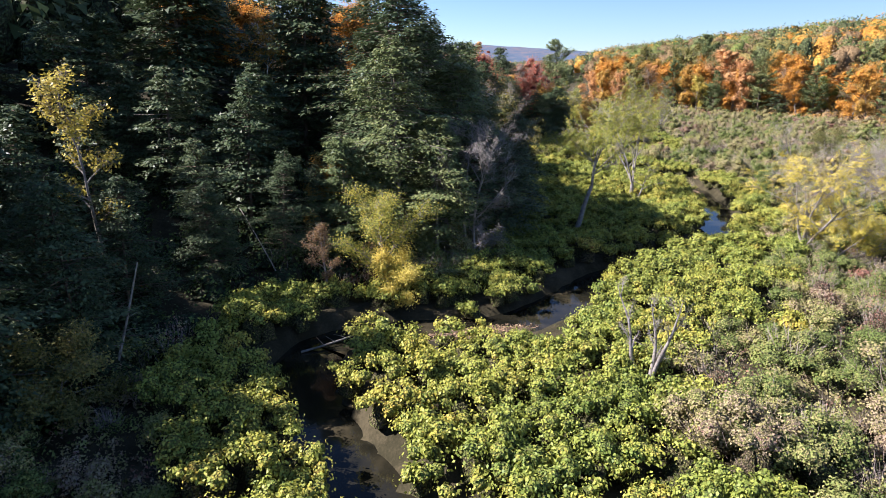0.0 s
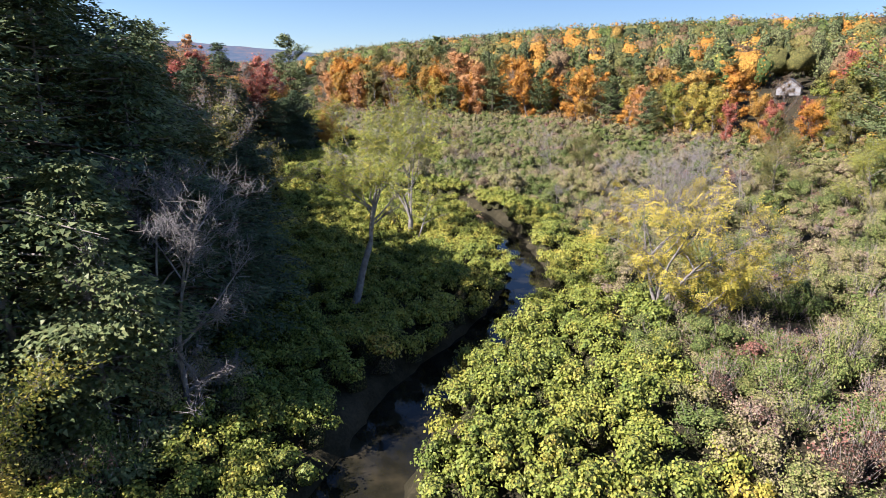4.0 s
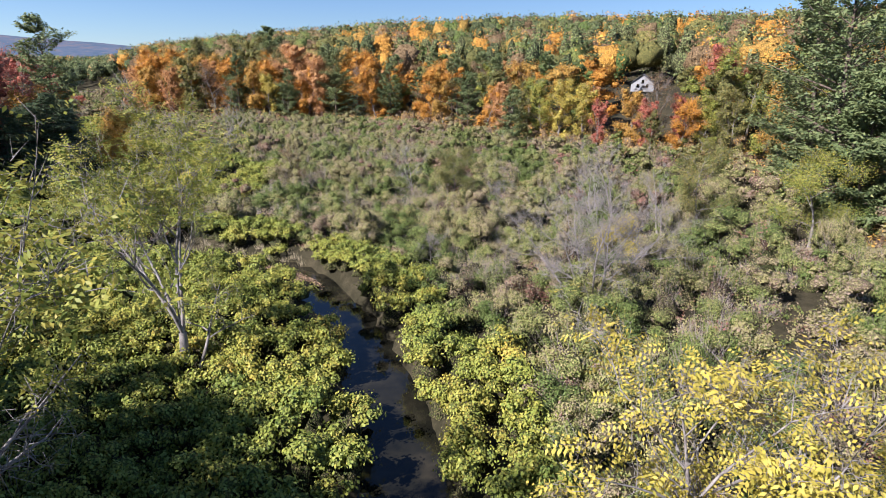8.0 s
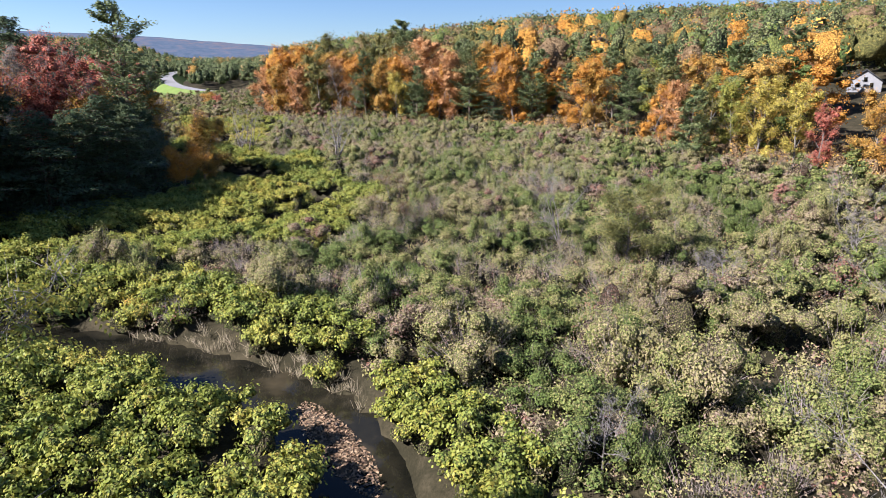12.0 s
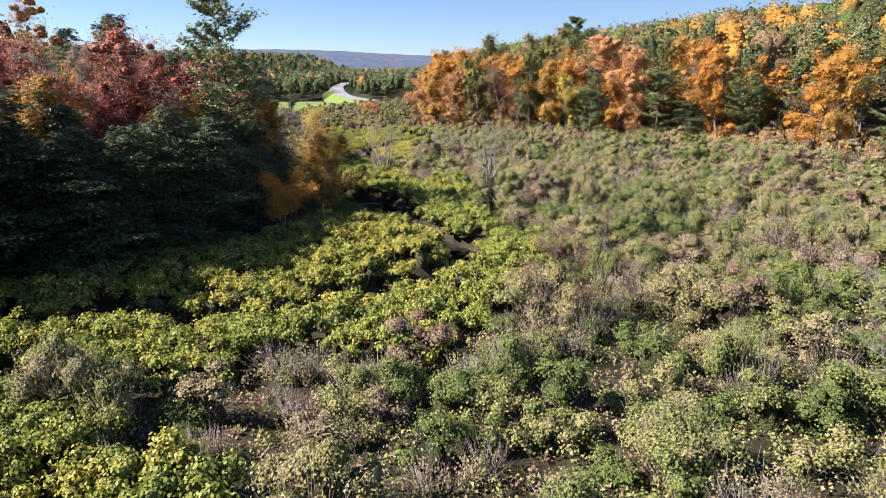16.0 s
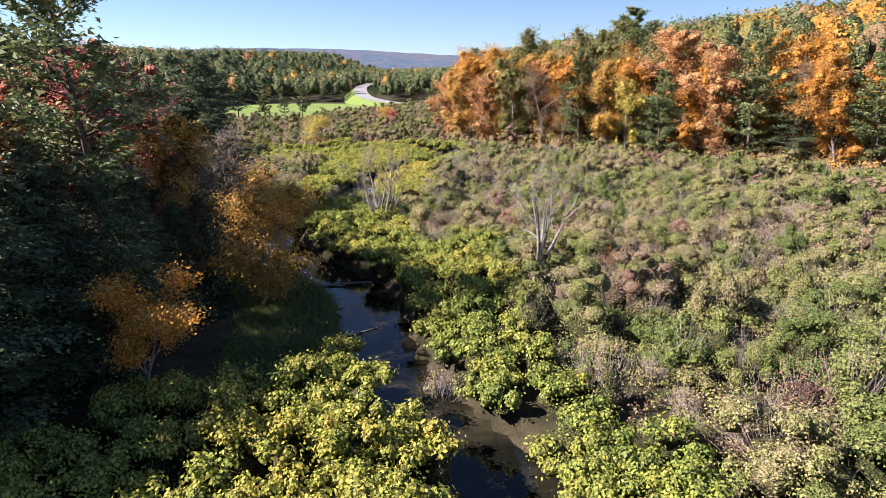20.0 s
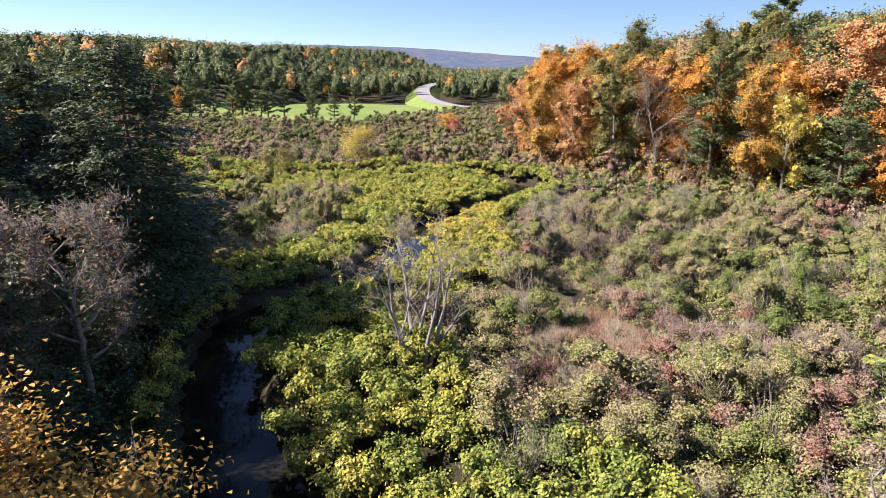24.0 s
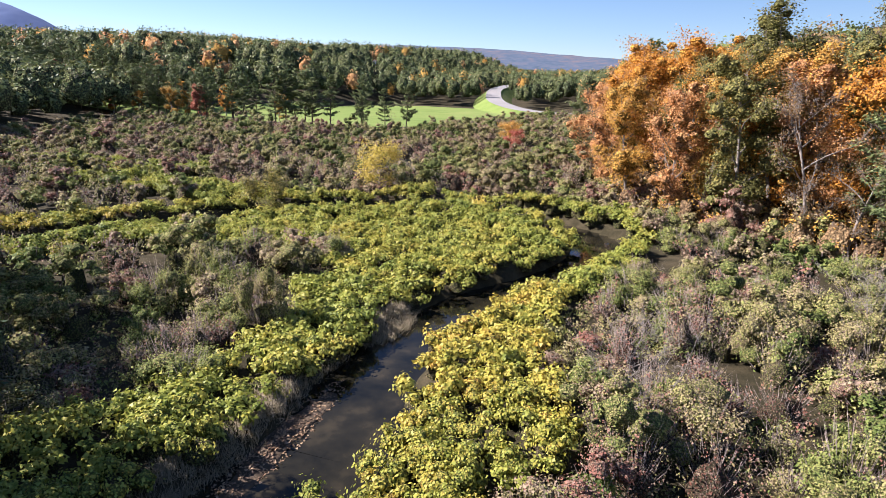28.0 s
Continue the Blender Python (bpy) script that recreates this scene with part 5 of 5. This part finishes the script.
# the west slope
rng = np.random.default_rng(91)
P = scatter(-80, -8, 2, 206, 5.6, 92)
depth = west_depth(P)
for (x, y), w in zip(P[(depth > 0.5) & (depth < 36)], depth[(depth > 0.5) & (depth < 36)]):
    if min(abs(x + 16) + abs(y - 47), abs(x + 34) + abs(y - 57), abs(x + 33) + abs(y - 33)) < 4:
        continue
    if y > 136 and y < 178 and rng.uniform() < (0.1 if w < 8 else 0.7):
        planted(NEAR[("red", "brown", "salmon", "brown", "gold", "red")[rng.integers(0, 6)]], x, y, rng, rng.uniform(0.6, 0.9))
    elif w < 8 and (y < 70 or y > 136):
        planted(HEMS[rng.integers(0, 3)], x, y, rng, rng.uniform(0.35, 0.55) if y > 158 else rng.uniform(0.6, 0.9) if y > 136 else rng.uniform(0.75, 1.0) * (0.82 if y < 24 else 0.55 if y < 54 else 1.2))
    elif rng.uniform() < 0.14 and y > 52:
        planted(NEAR[("gold", "brown", "orange", "olive")[rng.integers(0, 4)]], x, y, rng, rng.uniform(0.8, 1.1))
    else:
        planted(DEEP_HEMS[rng.integers(0, 3)], x, y, rng, rng.uniform(0.8, 1.15) * (0.82 if y < 24 else 0.6 if y < 54 else 1.15 if y < 64 else 0.6 if y < 128 else 0.8 if y > 183 else 0.85))
# a close row of hemlocks along the foot of the slope
for y in np.arange(131, 194, 2.9):
    x = float(np.interp(y, WEST_Y, WEST_X)) - rng.uniform(0.6, 2.6)
    if abs(x + 5) + abs(y - 162) > 5 and creek_distance(np.array([x]), np.array([y]))[0][0] > 4.5:
        planted(HEMS[rng.integers(0, 3)], x, y, rng, rng.uniform(0.35, 0.5) if 158 < y < 183 else rng.uniform(0.5, 0.7) if 149 < y < 183 else rng.uniform(0.6, 0.75) if y > 183 else rng.uniform(0.55, 0.75), 0.85)
for x, y, h in ((-12.5, 138.5, 13), (-11, 142, 13), (-10.5, 145.5, 12), (-14.5, 135.5, 13), (-22, 131.5, 17), (-26, 127, 18), (-18, 135, 12), (-30, 121, 17), (-21.5, 137, 13), (-9.5, 57, 12), (-9, 62, 11), (-9.5, 67, 11), (-18, 50.5, 20), (-20, 56, 21), (-18, 60, 20), (-19, 67, 20), (-16, 70, 14), (-11.5, 52, 13), (-21, 188, 16), (-24, 193, 16), (-20, 184, 14)):
    planted(HEMS[int(y) % 3], x, y, rng, h / 18, 1.15)
# the front of the east wood, tree by tree
ROW_NORTH = "-8.4 288 17 salmon;-0.6 266 17 gold;4.7 260 16.5 salmon;11.3 255 19 olive;17.2 250.5 17 brown;20 247 12 brown;23.6 246 19 pine;28.9 243 18 gold;31.6 241 15 yellow;34 243 9 hemlock;36.5 237 17 pine;-12 300 15 pine;-4 276 15 salmon;8 262 20 gold;15 258 20 orange"
ROW_BEND = "30 245 20 orange;42 236 18 orange;46 235 20 salmon;50 232 21 pine;55.5 228 14 hemlock;58 230 17 brown;60 223 18 orange;69.5 226 11 gold;64 222 17 pine;70 207 20 orange;72 201 17 gold;74 190 15 pine;76 184 14 orange;77 178 14 salmon"
ROW_EAST = "80 164 14 lime;81 159 15 yellow;83 153 14 yellow;84 149 9.5 red;87 143 13 gold;88 139 10 red;86 136 9 olive;90 133 12.5 orange;91.5 129 12 lime;91 122 13 olive;92 117 16 lime;90 112 15 gold;84 106 14 olive;90 140 16 brown;106 139 17 red;95 138 10 red;78 170 13 olive"
for row in (ROW_NORTH, ROW_BEND, ROW_EAST):
    for item in row.split(";"):
        x, y, h, c = item.split()
        x, y, h = float(x), float(y), float(h)
        if c == "pine":
            planted(PINES[int(x) % 3], x, y, rng, h / 18.5, 1.05)
        elif c == "hemlock":
            planted(HEMS[int(x) % 3], x, y, rng, h / 18)
        else:
            planted(NEAR[c], x, y, rng, h / 16.5, 0.85)
# the wood behind them
P = scatter(-30, 260, 40, 330, 7.0, 93)
e = east_of_wood(P)
for (x, y), w in zip(P[(e > 8) & (e < 34)], e[(e > 8) & (e < 34)]):
    near = w < 20 and y > 215 and x < 60
    u = min(1.0, max(0.0, ((x - 96) * 41 + (y - 150) * 48) / (41**2 + 48**2)))
    if math.hypot(x - 96 - 41 * u, y - 150 - 48 * u) < 8.5:
        continue
    if rng.uniform() < (0.1 if near else 0.25):
        planted(PINES[rng.integers(0, 3)] if near else FAR_PINES[rng.integers(0, 3)], x, y, rng, rng.uniform(0.75, 1.05) * (1.25 if near else 1))
    else:
        c = ("orange", "gold", "orange", "yellow", "salmon", "brown", "olive", "lime", "red", "green", "olive", "orange")[rng.integers(0, 12)]
        c = {"red": "salmon", "green": "orange", "lime": "gold", "brown": "orange"}.get(c, c) if near else c
        planted((NEAR if near else FARS)[c], x, y, rng, rng.uniform(0.8, 1.15) * (1.25 if near else 1))
# pines that stand along and behind the far field
P = scatter(-310, -66, 336, 392, 5.2, 94)
for x, y in P:
    front = 349 + 0.05 * (x + 60)
    if y < front or rng.uniform() < (0.55 if x > -78 else 0.35):
        continue
    if y < front + 11 or (x < -150 and rng.uniform() < 0.8):
        if rng.uniform() < 0.84:
            planted(FAR_PINES[rng.integers(0, 3)], x, y, rng, rng.uniform(0.62, 1.0), 1.1)
        else:
            planted(FARS[("gold", "orange", "red", "brown")[rng.integers(0, 4)]], x, y, rng, rng.uniform(0.55, 0.85))
for ob in PROTOTYPES:
    for o in list(ob.children_recursive) + [ob]:
        bpy.data.objects.remove(o)

# understorey along the foot of the woods
P = scatter(-40, 110, 50, 330, 2.6, 98)
e = east_of_wood(P)
P = P[(e > 1) & (e < 13)]
thicket("underwood", P, RNG.uniform(1.2, 2.2, len(P)), RNG.uniform(1.6, 4.2, len(P)), 90, 0.3, CROWN["gold"], RNG.uniform(0.1, 0.8, len(P)), "golden and brown underwood at the foot of the hill", "underwood", 99, 12, thick=0.02, core=MASS["brown"])
P = scatter(-50, -5, 5, 200, 2.4, 99)
w = west_depth(P)
d, side = creek_distance(P[:, 0], P[:, 1])
P = P[(w > -2) & (w < np.where((P[:, 1] > 22) & (P[:, 1] < 58), 32, 12)) & (d > 3)]
thicket("underwood", P, RNG.uniform(1.0, 1.9, len(P)), RNG.uniform(0.8, 2.6, len(P)), 110, 0.22, CROWN["green"], RNG.uniform(0.0, 0.5, len(P)), "dark green underwood below the hemlocks", "underwood", 100, 14, thick=0.014, core=HEM_MASS)


def far_woods(name, P, per, size, material, mass, label, seed, height=17, slim=0.3, pointed=False):
    """Treetops too far off to count."""
    rng = np.random.default_rng(seed)
    n = len(P)
    z0 = land(P[:, 0], P[:, 1])
    h = rng.uniform(0.75, 1.2, n) * height
    who = np.repeat(np.arange(n), per)
    m = len(who)
    up, a = rng.uniform(-0.7 if pointed else -0.5, 1, m), rng.uniform(0, 2 * np.pi, m)
    flat = (np.maximum(0.05, 0.72 * (1 - up) ** 0.65) if pointed else np.sqrt(1 - up**2)) * rng.uniform(0.6, 1.15, m)
    r = h * slim * rng.uniform(0.8, 1.25, n)
    at = np.stack([P[who, 0] + np.cos(a) * flat * r[who], P[who, 1] + np.sin(a) * flat * r[who], z0[who] + h[who] * ((0.5 + 0.5 * up) if pointed else (0.6 + 0.4 * up))], 1)
    face = np.stack([np.cos(a) * flat, np.sin(a) * flat, up], 1) + rng.normal(size=(m, 3)) * 0.5
    s = size * rng.uniform(0.6, 1.3, m)
    at = at + rng.normal(size=(m, 3)) * 0.025 * h[who, None]
    v, f = leaf_tris(at, face, s, s * 0.85, rng)
    each = rng.uniform(0.2, 0.8, n)
    ob = mesh_object(name, v, f, material, tone=np.repeat(each[who], 3))
    if pointed:
        c = np.concatenate([np.stack([P[:, 0], P[:, 1], z0 + h * q], 1) for q in (0.42, 0.7)]) + rng.normal(size=(2 * n, 3)) * 0.5
        rr = np.concatenate([np.stack([r * q, r * q, h * 0.2], 1) for q in (0.6, 0.34)])
        v, f, per = lumps(c, rr, rng, 6, 0.45)
        each = np.tile(each, 2)
    else:
        v, f, per = lumps(np.stack([P[:, 0], P[:, 1], z0 + h * 0.6], 1), np.stack([r, r, h * 0.36], 1) * 0.72, rng, 8, 0.4)
    heart = mesh_object("crown_clump", v, f, mass, ob, tone=np.repeat(each, per))
    heart.data.shade_smooth()
    tagged(heart, kind="stuff")
    return tagged(ob, label, "woods", kind="stuff")


P = scatter(-70, 420, 20, 900, 9.0, 95)
e = east_of_wood(P)
P = P[(e > 32) & (P[:, 0] < 130 + P[:, 1]) & (np.hypot(P[:, 0] - 136, P[:, 1] - 198) > 16) & (np.abs((P[:, 0] - 137) * 0.76 - (P[:, 1] - 198) * 0.65) + 1e3 * (P[:, 0] > 140) + 1e3 * (P[:, 0] < 90) > 7)]
kind = np.random.default_rng(96).choice(6, len(P), p=[0.5, 0.09, 0.13, 0.05, 0.14, 0.09])
for n, (c, mat) in enumerate((("dark green pine", PINE), ("orange", "orange"), ("olive", "olive"), ("golden", "gold"), ("brown", "brown"), ("green", "green"))):
    Q = P[kind == n]
    mat, mass = (PINE, PINE_MASS) if n == 0 else (CROWN[mat], MASS[mat])
    close = np.hypot(Q[:, 0] - 10, Q[:, 1] - 150) < 230
    far_woods("far_woods", Q[close], 170, 0.72, mat, mass, c + " treetops of the wooded hill", 100 + n, pointed=n == 0)
    far_woods("far_woods", Q[~close], 60, 1.15, mat, mass, c + " treetops of the farther hill", 110 + n)
ROAD = smooth_line(np.array([(40, 470), (-10, 462), (-50, 458), (-78, 492), (-98, 548), (-112, 620), (-108, 720)], float), 4.0)
P = scatter(-460, 60, 380, 900, 8.5, 97)
clear_of_road = np.linalg.norm(P[:, None] - ROAD[None], axis=2).min(1) > 9
before = (P[:, 0] > -160) & (P[:, 1] < 512)
P = P[(inside(FIELD, P[:, 0], P[:, 1]) < -4) & clear_of_road & ~before & (east_of_wood(P) < 30)]
kind = np.random.default_rng(98).choice(3, len(P), p=[0.9, 0.06, 0.04])
for n, (c, mat, mass) in enumerate((("dark green pine", PINE, PINE_MASS), ("golden", CROWN["gold"], MASS["gold"]), ("red-brown", CROWN["salmon"], MASS["salmon"]))):
    far_woods("far_woods", P[kind == n], 80, 1.1, mat, mass, c + " woods beyond the field", 120 + n, 15, 0.25)

P = scatter(-230, -50, -40, 235, 7.0, 101)
P = P[west_depth(P) > 34]
far_woods("far_woods", P, 70, 1.3, HEM, HEM_MASS, "dark hemlock woods covering the west hill", 130, 18, 0.25, pointed=True)

P = scatter(-340, -80, 222, 352, 7.5, 102)
P = P[west_depth(P) > 1]
far_woods("far_woods", P, 70, 1.1, PINE, PINE_MASS, "dark pines at the far end of the west slope", 131, 15, 0.25)

# ---------------------------------------------------------------- field, road, house, distance
gx, gy = np.meshgrid(np.linspace(-340, -48, 120), np.linspace(348, 512, 80))
keep = inside(FIELD, gx, gy) > 0
k = (np.arange(79)[:, None] * 120 + np.arange(119)[None])
ok = keep[:-1, :-1] & keep[1:, 1:] & keep[1:, :-1] & keep[:-1, 1:]
k = k[ok]
field = mesh_object("field", np.stack([gx, gy, land(gx, gy) + 0.3], -1), np.stack([k, k + 1, k + 121, k + 120], 1), MEADOW)
tagged(field, "mown bright green field beyond the valley", "field", kind="structure")
rz = np.interp(ROAD[:, 1], [455, 500, 560, 640, 720], [1.2, 3.5, 7.0, 10.5, 13])
tang = unit(np.gradient(ROAD, axis=0))
side2 = np.stack([-tang[:, 1], tang[:, 0]], 1)
pts = np.stack([np.concatenate([ROAD + side2 * w, (rz + 0.6)[:, None]], 1) for w in (-4.5, 0, 4.5)], 1)
k = (np.arange(len(ROAD) - 1)[:, None] * 3 + np.arange(2)[None]).ravel()
road = mesh_object("road", pts, np.stack([k, k + 1, k + 4, k + 3], 1), ASPHALT)
for s in (-1, 1):
    foot = ROAD + side2 * s * 12
    bank = np.stack([np.concatenate([ROAD + side2 * s * 4.4, (rz + 0.55)[:, None]], 1), np.concatenate([foot, np.minimum(land(foot[:, 0], foot[:, 1]), rz)[:, None] - 0.3], 1)], 1)
    k = np.arange(len(ROAD) - 1) * 2
    tagged(mesh_object("road_bank", bank, np.stack([k, k + 1, k + 3, k + 2], 1), MEADOW), "grassy bank of the road", "bank", kind="structure")
tagged(road, "pale grey country road climbing round the hill", "road", kind="structure")


def flat(name):
    return soil_material(name, [(0.3, (0.24, 0.235, 0.23)), (0.7, (0.34, 0.335, 0.33))], 0.6, 8.0)


def cuboid(x0, x1, y0, y1, z0, z1):
    v = [(x, y, z) for z in (z0, z1) for x, y in ((x0, y0), (x1, y0), (x1, y1), (x0, y1))]
    return np.array(v, float), np.array([(3, 2, 1, 0), (4, 5, 6, 7), (0, 1, 5, 4), (1, 2, 6, 5), (2, 3, 7, 6), (3, 0, 4, 7)])


def house(place, turn, w, l, h, peak, label, wall_mat, roof_mat):
    """A gabled timber house with windows in its gable and side."""
    top = thing("house", place, label, "house", "", turn)
    a, b = w / 2, l / 2
    v = [(-a, -b, 0), (a, -b, 0), (a, b, 0), (-a, b, 0), (-a, -b, h), (a, -b, h), (a, b, h), (-a, b, h), (0, -b, peak), (0, b, peak)]
    me = bpy.data.meshes.new("wall")
    me.from_pydata(v, [], [(0, 1, 5, 8, 4), (1, 2, 6, 5), (2, 3, 7, 9, 6), (3, 0, 4, 7)])
    me.materials.append(wall_mat)
    new("wall", me).parent = top
    for s in (-1, 1):
        run, rise = a + 0.4, (peak - h) * (a + 0.4) / a
        p = np.array([(0, -b - 0.4, peak + 0.05), (0, b + 0.4, peak + 0.05), (s * run, b + 0.4, peak + 0.05 - rise), (s * run, -b - 0.4, peak + 0.05 - rise)])
        q = np.vstack([p, p + (0, 0, 0.18)])
        mesh_object("roof", q, np.array([(3, 2, 1, 0), (4, 5, 6, 7), (0, 1, 5, 4), (1, 2, 6, 5), (2, 3, 7, 6), (3, 0, 4, 7)]), roof_mat, top)
    for x, z in ((-1.3, h * 0.45), (1.3, h * 0.45), (0.0, h * 0.95)):
        frame_v, frame_f = cuboid(x - 0.42, x + 0.42, -b - 0.06, -b + 0.02, z, z + 1.15)
        win = mesh_object("window", frame_v, frame_f, wall_mat, top)
        pv, pf = cuboid(x - 0.32, x + 0.32, -b - 0.08, -b - 0.04, z + 0.1, z + 1.05)
        mesh_object("pane", pv, pf, WATER, win, "dark glass pane")
    return top


HOUSE_WALL = flat("weathered_white_boards")
ROOF = soil_material("dark_shingles", [(0.3, (0.05, 0.05, 0.055)), (0.7, (0.1, 0.1, 0.105))], 0.8, 10.0)
x, y, z = on_land(137, 198)
house((x, y, z - 0.3), -43, 6.6, 9, 15.2 - z - 2.4, 15.2 - z, "weathered white gabled house among the hillside trees", HOUSE_WALL, ROOF)


def ridge(name, x0, x1, y, top, depth, seed, label, material, power=0.35, fall=1.0):
    xs, ys = np.linspace(x0, x1, 160), np.linspace(y, y + depth, 14)

    def height(x, yy):
        u, w = (yy - y) / depth, (x - x0) / (x1 - x0)
        return np.sin(np.pi * np.clip(u, 0, 1)) * top * np.sin(np.pi * np.clip(w, 0, 1)) ** power * (0.85 + 0.2 * waves(x, yy, top * 3.5, seed) + 0.03 * waves(x, yy, 35, seed)) * np.interp(x, [-800, -300, 200], [1, 0.5 + 0.5 * fall, fall]) - 6

    return tagged(sheet(name, xs, ys, height, material), label, "hills", kind="structure")


ridge("backdrop", -1900, 900, 1400, 120, 800, 5, "distant russet wooded ridge with blue haze in its colour", FAR_WOOD, fall=0.5)
ridge("backdrop", -3700, -2380, 1800, 310, 900, 6, "far mountain on the horizon, coloured blue for haze", HAZE_HILL, 1.0)
